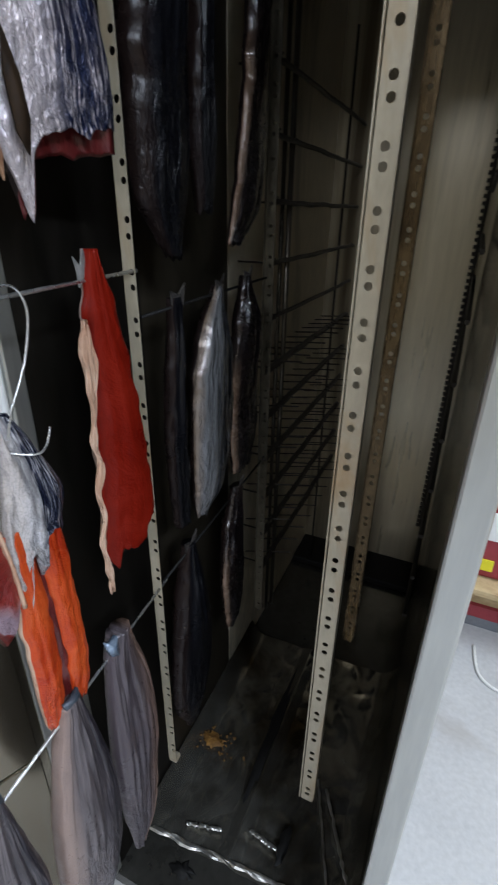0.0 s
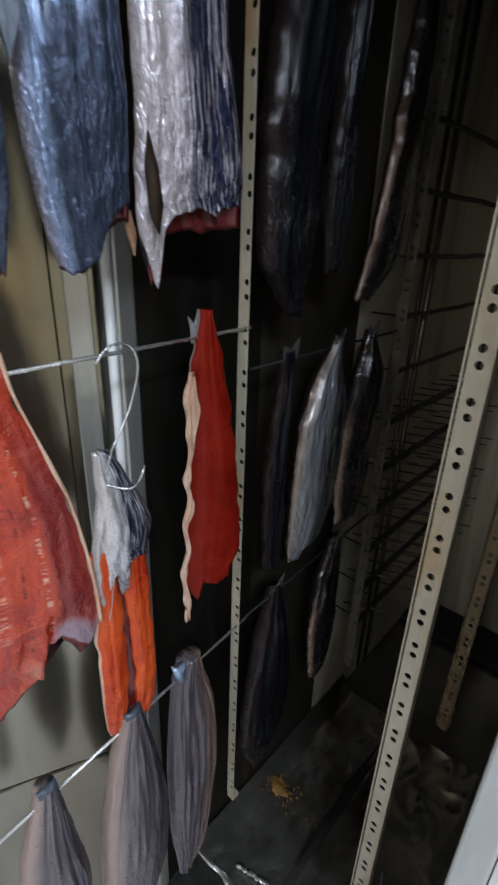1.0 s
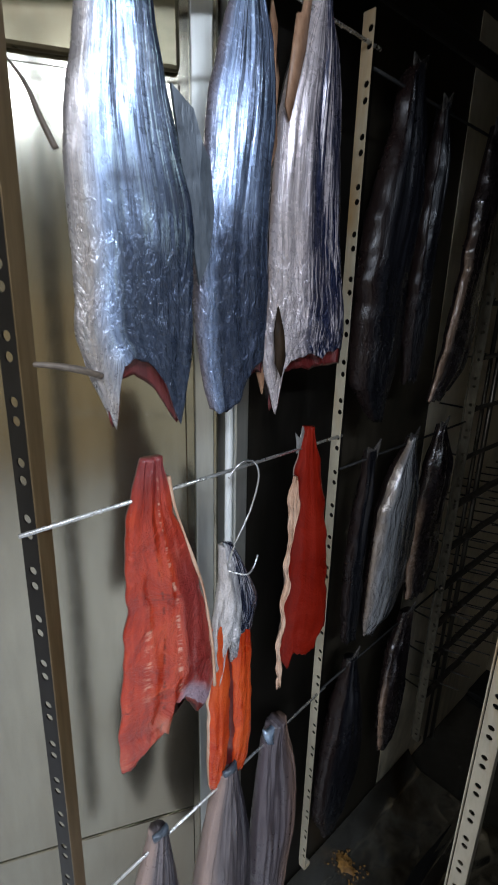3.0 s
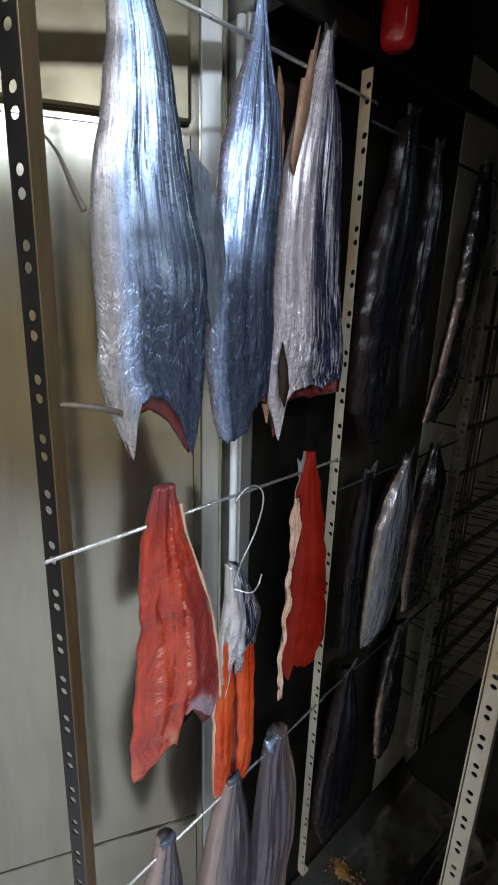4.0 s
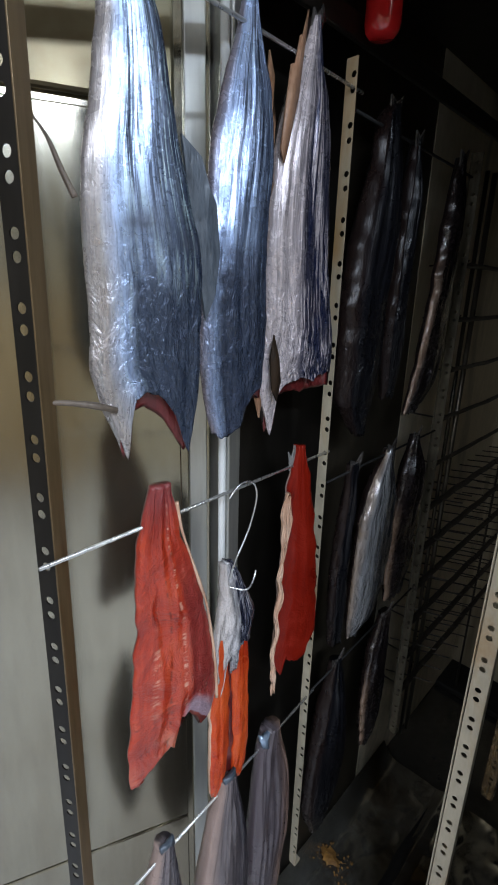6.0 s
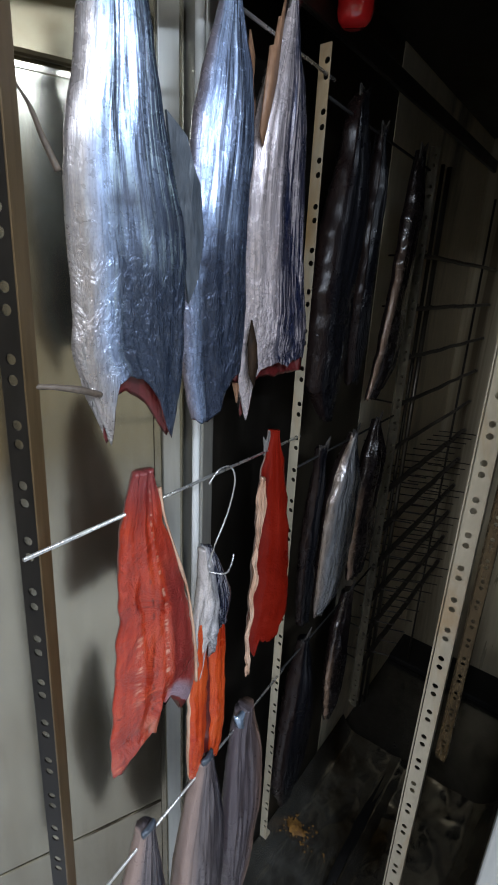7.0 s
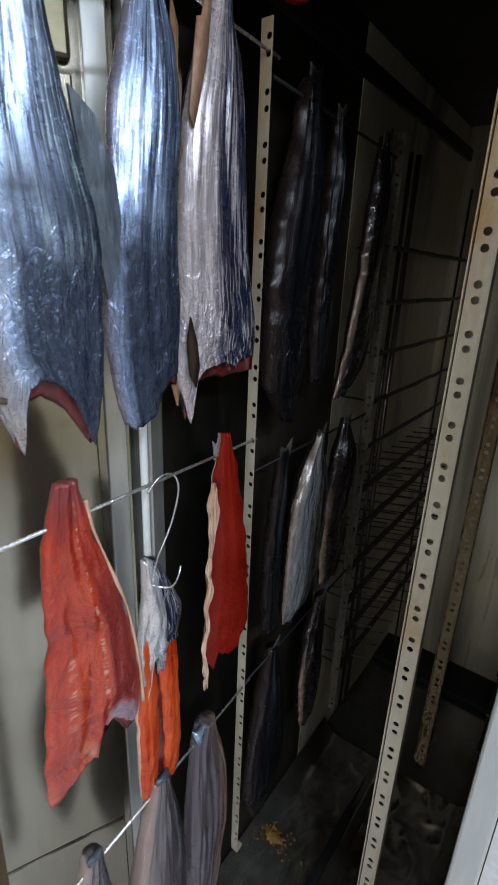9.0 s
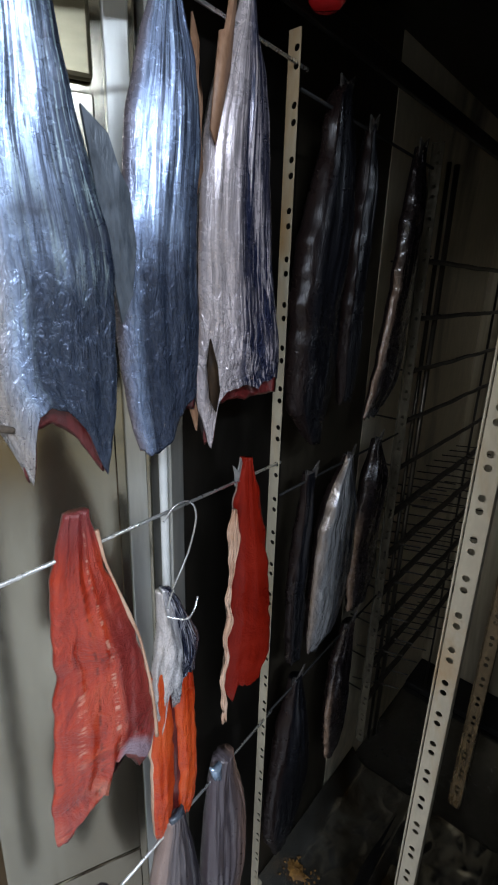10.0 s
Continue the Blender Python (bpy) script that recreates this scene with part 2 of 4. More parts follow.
def fish_flesh(name, deep, mid, pale, side=False, film=0.35, spec=0.3, rippled=1.0):
    """Flesh with soft grain along the fibres. side: bone line, fat flecks and a dark belly membrane as on a cut side."""
    m, nt, p = nodes_of(name)
    v = coords(nt)
    ac, al, long_v = body_coords(nt, 16, 4)
    grain = noise_tex(nt, long_v, 1.0, 5, 0.6, 0.5)
    blot = noise_tex(nt, v, 12, 6, 0.62, 0.8)
    spark = noise_tex(nt, coords(nt, (1, 1, 0.6)), 110, 4, 0.6, 0.5)
    col = ramp(nt, mix(nt, 0.6, grain, blot), [(0.36, deep), (0.52, mid), (0.70, pale)])
    if side:
        wob = mix(nt, 0.05, ac, blot)
        line = ramp(nt, wob, [(0.40, grey(0)), (0.415, grey(0.6)), (0.425, grey(0.6)), (0.44, grey(0))])
        dots = ramp(nt, noise_tex(nt, coords(nt, (0.1, 0.1, 1)), 70, 2), [(0.48, grey(0)), (0.56, grey(1))])
        col = mix(nt, mix(nt, 1.0, line, dots, "MULTIPLY"), col, tuple(0.35 * c for c in deep))
        belly = mix(nt, 1.0, ramp(nt, wob, [(0.62, grey(0)), (0.68, grey(0.8))]), ramp(nt, al, [(0.12, grey(0)), (0.35, grey(1))]), "MULTIPLY")
        col = mix(nt, belly, col, (0.17, 0.02, 0.02))
        pins = mix(nt, 1.0, ramp(nt, wob, [(0.555, grey(0)), (0.575, grey(0.7)), (0.595, grey(0.7)), (0.62, grey(0))]), ramp(nt, noise_tex(nt, coords(nt, (0.2, 0.2, 1)), 150, 3, 0.6, 0.8), [(0.5, grey(0)), (0.6, grey(1))]), "MULTIPLY")
        col = mix(nt, pins, col, (0.66, 0.36, 0.27))
        band = mix(nt, 1.0, ramp(nt, wob, [(0.18, grey(0)), (0.22, grey(1)), (0.26, grey(1)), (0.30, grey(0))]), ramp(nt, al, [(0.42, grey(0)), (0.5, grey(1)), (0.74, grey(1)), (0.8, grey(0))]), "MULTIPLY")
        fleck = ramp(nt, noise_tex(nt, coords(nt, (1, 0.35, 1.5)), 120, 3, 0.6, 0.3), [(0.50, grey(0)), (0.66, grey(0.5))])
        col = mix(nt, mix(nt, 1.0, band, fleck, "MULTIPLY"), col, (0.72, 0.40, 0.28))
        tip = mix(nt, 1.0, ramp(nt, al, [(0.84, grey(0)), (0.95, grey(0.45))]), ramp(nt, blot, [(0.46, grey(0)), (0.56, grey(1))]), "MULTIPLY")
        col = mix(nt, tip, col, (0.50, 0.22, 0.14))
        film_low = mix(nt, 1.0, ramp(nt, wob, [(0.58, grey(0)), (0.66, grey(0.9))]), ramp(nt, al, [(0.86, grey(0)), (0.93, grey(1))]), "MULTIPLY")
        col = mix(nt, film_low, col, (0.26, 0.19, 0.23))
        col = mix(nt, ramp(nt, al, [(0.03, grey(0.75)), (0.15, grey(0))]), col, (0.16, 0.03, 0.035))
    nt.links.new(col, p.inputs["Base Color"])
    nt.links.new(ramp(nt, blot, [(0.35, grey(0.26)), (0.7, grey(0.5))]), p.inputs["Roughness"])
    p.inputs["Coat Weight"].default_value = film
    p.inputs["Coat Roughness"].default_value = 0.12
    p.inputs["Specular IOR Level"].default_value = spec
    a = bump(nt, p, grain, 0.12 * rippled, 0.005)
    b = bump(nt, p, spark, 0.3 * rippled, 0.004, a)
    bump(nt, p, blot, 0.6 * rippled, 0.015, b)
    return m


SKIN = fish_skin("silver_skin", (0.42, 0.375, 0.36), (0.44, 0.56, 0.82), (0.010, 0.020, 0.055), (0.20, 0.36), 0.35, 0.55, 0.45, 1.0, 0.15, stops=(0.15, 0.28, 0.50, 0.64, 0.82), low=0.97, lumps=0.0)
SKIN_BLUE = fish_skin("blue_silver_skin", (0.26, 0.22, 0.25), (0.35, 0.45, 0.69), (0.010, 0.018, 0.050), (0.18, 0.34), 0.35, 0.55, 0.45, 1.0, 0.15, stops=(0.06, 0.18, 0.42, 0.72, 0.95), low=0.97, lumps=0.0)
SKIN_PALE = fish_skin("pale_skin", (0.38, 0.25, 0.19), (0.58, 0.51, 0.53), (0.004, 0.010, 0.040), (0.2, 0.36), 0.3, 0.4, 0.35, 0.5, 0.15, stops=(0.03, 0.07, 0.27, 0.38, 0.48), low=0.0, lumps=0.0)
SKIN_MAUVE = fish_skin("mauve_skin", (0.095, 0.075, 0.085), (0.085, 0.07, 0.08), (0.21, 0.125, 0.09), (0.24, 0.42), 0.3, 0.1, 0.15, 0.5, 0.12, stops=(0.08, 0.2, 0.5, 0.66, 0.85), low=0.0, lumps=0.12, ridge=0.14)
SKIN_GREY = fish_skin("dull_grey_skin", (0.30, 0.215, 0.185), (0.12, 0.10, 0.105), (0.020, 0.018, 0.026), (0.24, 0.44), 0.3, 0.1, 0.15, 0.35, 0.10, stops=(0.12, 0.28, 0.42, 0.58, 0.80), low=0.0, lumps=0.12, ridge=0.10)
SKIN_WET = fish_skin("wet_silver_skin", (0.66, 0.60, 0.58), (0.56, 0.54, 0.56), (0.006, 0.012, 0.04), (0.05, 0.16), 0.5, 0.45, 0.5, 0.15, 0.4, stops=(0.25, 0.36, 0.44, 0.50, 0.56), lumps=1.0, low=0.0)
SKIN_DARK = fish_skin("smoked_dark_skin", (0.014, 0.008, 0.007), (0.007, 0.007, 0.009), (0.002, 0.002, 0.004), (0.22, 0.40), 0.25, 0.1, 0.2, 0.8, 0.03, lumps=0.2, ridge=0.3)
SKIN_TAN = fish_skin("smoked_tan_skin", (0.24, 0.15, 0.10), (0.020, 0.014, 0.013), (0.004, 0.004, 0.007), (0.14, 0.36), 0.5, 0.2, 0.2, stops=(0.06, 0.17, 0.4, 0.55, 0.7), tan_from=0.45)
FIN = surface("dried_brown_fin", (0.05, 0.036, 0.026), (0.17, 0.13, 0.10), (0.45, 0.65), 0.0, 60, (1, 1, 1), 200, 0.4)
SLIT = surface("brown_belly_membrane", (0.010, 0.005, 0.002), (0.04, 0.021, 0.009), (0.6, 0.8), 0.0, 60, (1, 1, 0.5), 200, 0.4)
FIN_GREY = surface("grey_fin", (0.03, 0.04, 0.055), (0.10, 0.12, 0.15), (0.25, 0.45), 0.2, 110, (1, 1, 0.3), 240, 0.8)
TAIL_DARK = surface("dark_dried_tail", (0.008, 0.007, 0.007), (0.13, 0.115, 0.105), (0.15, 0.4), 0.2, 60, (1, 1, 0.4), 200, 0.6)
DRIED = surface("dried_tan_edge", (0.20, 0.09, 0.045), (0.46, 0.27, 0.17), (0.35, 0.55), 0.0, 60, (1, 1, 0.6), 200, 0.5)
BLUE_TAIL = surface("blue_silver_tail", (0.16, 0.24, 0.36), (0.45, 0.55, 0.68), (0.15, 0.3), 0.5, 90, (1, 1, 0.6), 260, 0.6)
PALE_TAIL = surface("pale_tail_fin", (0.12, 0.12, 0.115), (0.28, 0.27, 0.26), (0.3, 0.5), 0.1, 90, (1, 1, 0.6), 260, 0.5)
SKIN_SILVER_DARK = fish_skin("smoked_silver_skin", (0.24, 0.17, 0.12), (0.30, 0.30, 0.31), (0.004, 0.004, 0.008), (0.1, 0.26), 0.8, 0.5, 0.3, stops=(0.05, 0.16, 0.34, 0.44, 0.54), lumps=1.0, low=0.0, ridge=0.12)
FLESH = fish_flesh("orange_flesh", (0.18, 0.009, 0.004), (0.37, 0.030, 0.009), (0.48, 0.072, 0.024), True, 0.6, 0.35, 1.8)
FLESH_ORANGE = fish_flesh("bright_orange_flesh", (0.34, 0.022, 0.006), (0.52, 0.062, 0.011), (0.60, 0.11, 0.025), film=0.2, spec=0.2)
FLESH_RED = fish_flesh("red_flesh", (0.11, 0.0045, 0.002), (0.175, 0.008, 0.003), (0.22, 0.013, 0.005), film=0.0, spec=0.14, rippled=0.6)
FLESH_DARK = fish_flesh("dark_cavity_flesh", (0.05, 0.006, 0.006), (0.10, 0.011, 0.011), (0.20, 0.045, 0.04))
# hidden back of the salmon, reddened to tint its reflection in the door
RUDDY = surface("reddened_back_skin", (0.10, 0.045, 0.04), (0.22, 0.10, 0.08), (0.3, 0.5), 0.0, 30, (1, 1, 0.3), 160, 0.4)
FAT = fish_flesh("cream_fat_edge", (0.40, 0.21, 0.13), (0.58, 0.38, 0.27), (0.70, 0.53, 0.41))


# ------------------------------------------------------------------ builders
def mesh_object(name, bm, mats, parent=None, label="", smooth=False):
    me = bpy.data.meshes.new(name)
    bm.normal_update()
    bm.to_mesh(me)
    bm.free()
    for m in mats if isinstance(mats, (list, tuple)) else [mats]:
        me.materials.append(m)
    if smooth:
        for f in me.polygons:
            f.use_smooth = True
    ob = new(name, me)
    ob.parent = parent
    if label:
        ob["label"] = label
    return ob


def part(name, bm, material, parent, label="", smooth=False):
    return mesh_object(name, bm, material, parent, label, smooth)


def thing(name, place, label, category, group="", kind=""):
    ob = new(name)
    ob.location = place
    ob.empty_display_size = 0.05
    return tagged(ob, label, category, group, kind)


def box_into(bm, lo, hi, m=None, bevel=0.0):
    c = [(a + b) / 2 for a, b in zip(lo, hi)]
    s = [b - a for a, b in zip(lo, hi)]
    got = bmesh.ops.create_cube(bm, size=1.0, matrix=(m or Matrix()) @ Matrix.Translation(c) @ Matrix.Diagonal((*s, 1)))
    if bevel:
        edges = list({e for v in got["verts"] for e in v.link_edges})
        bmesh.ops.bevel(bm, geom=edges, offset=bevel, segments=2, affect="EDGES", profile=0.5)


def box(lo, hi, m=None, bevel=0.0):
    bm = bmesh.new()
    box_into(bm, lo, hi, m, bevel)
    return bm


def tube_into(bm, pts, r, sides=8):
    """A round wire along points, capped."""
    pts = [Vector(p) for p in pts]
    rings = []
    for i, p in enumerate(pts):
        d = (pts[min(i + 1, len(pts) - 1)] - pts[max(i - 1, 0)]).normalized()
        up = Vector((0, 0, 1)) if abs(d.z) < 0.9 else Vector((1, 0, 0))
        a = d.cross(up).normalized()
        b = d.cross(a)
        rings.append([bm.verts.new(p + r * (math.cos(k * math.tau / sides) * a + math.sin(k * math.tau / sides) * b)) for k in range(sides)])
    for r0, r1 in zip(rings, rings[1:]):
        for k in range(sides):
            bm.faces.new((r0[k], r0[(k + 1) % sides], r1[(k + 1) % sides], r1[k]))
    bm.faces.new(rings[0][::-1])
    bm.faces.new(rings[-1])


def tube(pts, r, sides=8):
    bm = bmesh.new()
    tube_into(bm, pts, r, sides)
    return bm


def spline(pts, n):
    """Points on a smooth curve through pts."""
    pts = [Vector(p) for p in pts]
    out = []
    for i in range(len(pts) - 1):
        p0, p1, p2, p3 = pts[max(i - 1, 0)], pts[i], pts[i + 1], pts[min(i + 2, len(pts) - 1)]
        for k in range(n):
            t = k / n
            out.append(0.5 * (2 * p1 + (p2 - p0) * t + (2 * p0 - 5 * p1 + 4 * p2 - p3) * t * t + (3 * p1 - p0 - 3 * p2 + p3) * t ** 3))
    return out + [pts[-1]]


def structure(ob, label, category):
    return tagged(ob, label, category, "", "structure")


# ------------------------------------------------------------------ the room
structure(mesh_object("floor", box((-3.2, -3.4, -0.08), (3.2, 2.6, 0.0)), CONCRETE), "pale grey worn concrete floor with faint stains", "floor")
structure(mesh_object("ceiling", box((-3.2, -3.4, 2.75), (3.2, 2.6, 2.85)), CEIL), "plain white painted ceiling", "ceiling")
structure(mesh_object("wall_north", box((-3.2, 2.5, 0), (3.2, 2.6, 2.75)), PLASTER), "cream plastered wall", "wall")
structure(mesh_object("wall_south", box((-3.2, -3.5, 0), (3.2, -3.4, 2.75)), PLASTER), "cream plastered wall", "wall")
structure(mesh_object("wall_east", box((3.2, -3.4, 0), (3.3, 2.6, 2.75)), PLASTER), "cream plastered wall", "wall")
structure(mesh_object("wall_west", box((-3.3, -3.4, 0), (-3.2, 2.6, 2.75)), PLASTER), "cream plastered wall", "wall")
# housings stay out of view; two belong to the added fill lamps
for place, watts, tint in LAMPS:
    lamp = thing("unseen_ceiling_light", (place[0], place[1], 2.75), "unseen white metal light housing on the ceiling", "lamp", "ceiling lights")
    part("housing", box((-0.19, -0.62, -0.07), (0.19, 0.62, -0.002), None, 0.008), CEIL, lamp)

# brown box added out of view so the steel door reflects a warm tone
warm_reflector = thing("unseen_brown_reflector", (0, 0, 0), "plain brown box added out of view to warm the door's reflection", "cupboard")
part("body", box((2.75, -2.5, 0.0), (3.195, -1.3, 1.75), None, 0.01), OSB, warm_reflector)
part("door", box((2.728, -2.48, 0.05), (2.748, -1.92, 1.70), None, 0.004), OSB, warm_reflector)
part("door", box((2.728, -1.88, 0.05), (2.748, -1.32, 1.70), None, 0.004), OSB, warm_reflector)

# ------------------------------------------------------------------ the smoking cabinet (opening 0.57 m wide)
cab = thing("smoking_cabinet", (0, 0, 0), "stainless steel smoking cabinet, open, dark inside with soot and painted shade", "cabinet")
# one wall in three panels: its shade and light are painted per panel
part("left_wall", box((-0.66, 0.46, 0.05), (-0.545, 0.74, 2.34)), SOOT_SHADE, cab, "black inner wall, shade put into its sooty colour")
part("left_wall", box((-0.66, 0.74, 0.05), (-0.545, 1.10, 2.34)), LEFT_SHADE, cab, "brown-black inner wall, darkened by painted shade")
part("left_wall", box((-0.66, 1.10, 0.05), (-0.543, 2.00, 2.34)), DEEP_LIT, cab, "grey smoke-filmed inner wall, lightened to look lit")
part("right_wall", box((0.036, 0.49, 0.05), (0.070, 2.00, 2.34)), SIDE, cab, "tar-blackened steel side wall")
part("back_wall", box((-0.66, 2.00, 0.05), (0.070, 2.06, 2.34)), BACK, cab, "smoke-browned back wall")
# black strip added where a dark band runs along the back floor
part("baffle", box((-0.54, 1.80, 0.048), (0.034, 1.998, 0.078), None, 0.008), CHAR_DARK, cab, "black strip added for the dark band along the back floor")
part("roof", box((-0.66, 0.46, 2.34), (0.070, 2.06, 2.40)), SOOT_SHADE, cab)
part("bottom", box((-0.66, 0.44, 0.0), (0.070, 2.06, 0.047)), PAN, cab)
part("lintel", box((-0.66, 0.43, 2.20), (0.070, 0.458, 2.40), None, 0.004), FRAME, cab)
part("jamb", box((0.03, 0.455, 0.05), (0.067, 0.487, 2.198), None, 0.004), FRAME, cab, "brushed steel door jamb")
part("jamb", box((-0.60, 0.425, 0.05), (-0.540, 0.457, 2.198), None, 0.004), FRAME, cab, "brushed steel door jamb")
# white stands in for the lamp's reflection running down the seal
part("seal", tube([(-0.548, 0.418, 0.06), (-0.548, 0.418, 2.19)], 0.007, 12), CABLE, cab, "rubber door seal, its bright reflection painted white", True)

# the open door, swung out 114 degrees
H = Matrix.Translation((-0.566, 0.415, 0)) @ Matrix.Rotation(radians(-24), 4, "Z")
door = thing("cabinet_door", (0, 0, 0), "brushed stainless cabinet door swung wide open", "door")
part("panel", box((-0.055, -0.80, 0.06), (-0.012, -0.002, 2.32), H, 0.004), STEEL, door)
part("liner", box((-0.012, -0.76, 0.10), (-0.002, -0.06, 0.628), H, 0.003), STEEL, door)
part("liner", box((-0.012, -0.76, 0.633), (-0.002, -0.06, 2.04), H, 0.003), STEEL, door)
part("liner", box((-0.012, -0.76, 2.052), (0.004, -0.06, 2.28), H, 0.006), LINER, door, "olive steel liner, its dim reflection put into the colour")
part("edge_strip", box((-0.012, -0.045, 0.07), (-0.004, -0.012, 2.30), H, 0.002), FRAME, door)


# ------------------------------------------------------------------ perforated rails
def rail(place, z0, z1, first, mat, width=0.028, pitch=0.0665, gap=0.0205, r=0.0056, label="", off=0.0, flanges=(-1, 1), lip=False, web_mat=None, turn=0.0, depth=0.018):
    """An upright U channel whose web faces the opening, with pairs of round holes."""
    bm = bmesh.new()
    w = width / 2
    zs = []
    z = first
    while z > z0 + 0.03:
        zs += [z, z - gap]
        z -= pitch
    zs.sort()
    n = 16
    h = gap / 2 * 0.97
    below = [bm.verts.new((-w, 0, z0)), bm.verts.new((w, 0, z0))]
    for z in zs:
        outer, inner = [], []
        for k in range(n):
            a = k * math.tau / n
            c, s = math.cos(a), math.sin(a)
            q = 1 / max(abs(c), abs(s))
            outer.append(bm.verts.new((w * c * q, 0, z + h * s * q)))
            inner.append(bm.verts.new((off + r * c, 0, z + r * s)))
        for k in range(n):
            bm.faces.new((outer[k], outer[(k + 1) % n], inner[(k + 1) % n], inner[k]))
        bm.faces.new(below + outer[10:15][::-1])
        below = outer[2:7][::-1]
    bm.faces.new(below + [bm.verts.new((w, 0, z1)), bm.verts.new((-w, 0, z1))])
    bmesh.ops.recalc_face_normals(bm, faces=bm.faces)
    ob = thing("perforated_rail", place, label, "rail", "perforated rails")
    web = part("web", bm, web_mat or mat, ob)
    ob.rotation_euler[2] = radians(turn)
    s = web.modifiers.new("thickness", "SOLIDIFY")
    s.thickness, s.offset = 0.0018, 0
    if lip:
        part("lip", box((-w - 0.004, -0.007, z0), (-w - 0.0015, 0.0, z1), None, 0.0006), mat, ob)
    part("foot", box((-w, -0.001, z0 - 0.012), (w, 0.020, z0), None, 0.002), mat, ob)
    for sx in flanges:
        bm = bmesh.new()
        box_into(bm, (sx * (w + 0.001) - 0.001, -0.001, z0), (sx * (w + 0.001) + 0.001, depth, z1), None, 0.0005)
        box_into(bm, (sx * (w - 0.003) - 0.003, depth - 0.0015, z0), (sx * (w - 0.003) + 0.003, depth + 0.0005, z1))
        part("flange", bm, mat, ob)
    return ob


RAILS = [
    ((-0.485, 0.034, 0), 0.40, 2.16, 2.118, RAIL_OLD, "brown-stained perforated steel upright rail", 0.0, 0.024, (1,), False),
    ((-0.438, 0.575, 0), 0.40, 2.14, 2.118, RAIL, "pale perforated steel upright rail with paired holes", 0.0042, 0.020, (), False),
    ((-0.442, 1.118, 0), 0.40, 2.12, 2.10, RAIL_SOOT, "sooty perforated steel upright rail deep inside", 0.0, 0.022, (-1,), True),
    ((-0.118, 0.645, 0), 0.37, 2.16, 1.535, RAIL, "cream perforated steel upright rail with rust-rimmed holes", 0.0, 0.028, (1,), True),
    ((-0.138, 1.14, 0), 0.37, 2.14, 2.10, RAIL_BROWN, "tar-browned perforated steel upright rail", 0.0, 0.028, (-1, 1), True),
]
for place, z0, z1, first, mat, label, off, width, flanges, lip in RAILS:
    first += 0.0665 * math.floor((z1 - 0.015 - first) / 0.0665)
    upright = rail(place, z0, z1, first, mat, width, r=0.0046 if width < 0.024 else 0.0056, label=label, off=off, flanges=flanges, lip=lip, web_mat=SOOT_SHADE if mat is RAIL_OLD else None, turn=26.0 if mat is RAIL_OLD else 0.0, depth=0.020 if mat is RAIL_OLD else 0.018)
    upright.rotation_euler[1] = radians(1.5) if mat is RAIL_OLD else 0.0


# ------------------------------------------------------------------ rods
def rod(a, b, r=0.0026, mat=ROD, label="thin steel hanging rod through the rails"):
    return tagged(mesh_object("hanging_rod", tube([a, b], r, 10), mat, smooth=True), label, "rod", "hanging rods")


tagged(mesh_object("top_bar", box((-0.450, -0.02, 2.165), (-0.440, 1.70, 2.20), None, 0.003), SOOT_SHADE), "dark sooty steel bar along the rail tops", "bar")
tagged(mesh_object("top_bar", box((-0.136, 0.62, 2.165), (-0.100, 1.70, 2.20), None, 0.003), SOOT_SHADE), "dark sooty steel bar along the rail tops", "bar")
rod((-0.425, 0.03, 2.104), (-0.433, 0.60, 2.10))
rod((-0.432, 0.036, 1.5095), (-0.433, 0.585, 1.521))
rod((-0.425, 0.03, 0.882), (-0.433, 0.60, 0.945))
# inner rods are coloured black so they vanish in the dark cabinet
rod((-0.435, 0.59, 2.075), (-0.45, 1.13, 2.07), 0.0026, CHAR_DARK, "hanging rod between the inner rails, blackened to stay hidden")
rod((-0.435, 0.59, 1.455), (-0.45, 1.13, 1.455), 0.0026, CHAR_DARK, "hanging rod between the inner rails, blackened to stay hidden")
rod((-0.435, 0.59, 0.945), (-0.45, 1.13, 0.955), 0.0026, CHAR_DARK, "hanging rod between the inner rails, blackened to stay hidden")


# ------------------------------------------------------------------ fish
def curve_at(rows, z):
    """Edges y0, y1 of the outline at height z, smooth between the given heights."""
    if z >= rows[0][0]:
        return rows[0][1:]
    for i in range(len(rows) - 1):
        (za, *a), (zb, *b) = rows[i], rows[i + 1]
        if zb <= z <= za:
            t = (za - z) / (za - zb)
            p, q = rows[max(i - 1, 0)][1:], rows[min(i + 2, len(rows) - 1)][1:]
            return tuple(0.5 * (2 * a[k] + (b[k] - p[k]) * t + (2 * p[k] - 5 * a[k] + 4 * b[k] - q[k]) * t * t + (3 * a[k] - p[k] - 3 * b[k] + q[k]) * t ** 3) for k in (0, 1))
    return rows[-1][1:]


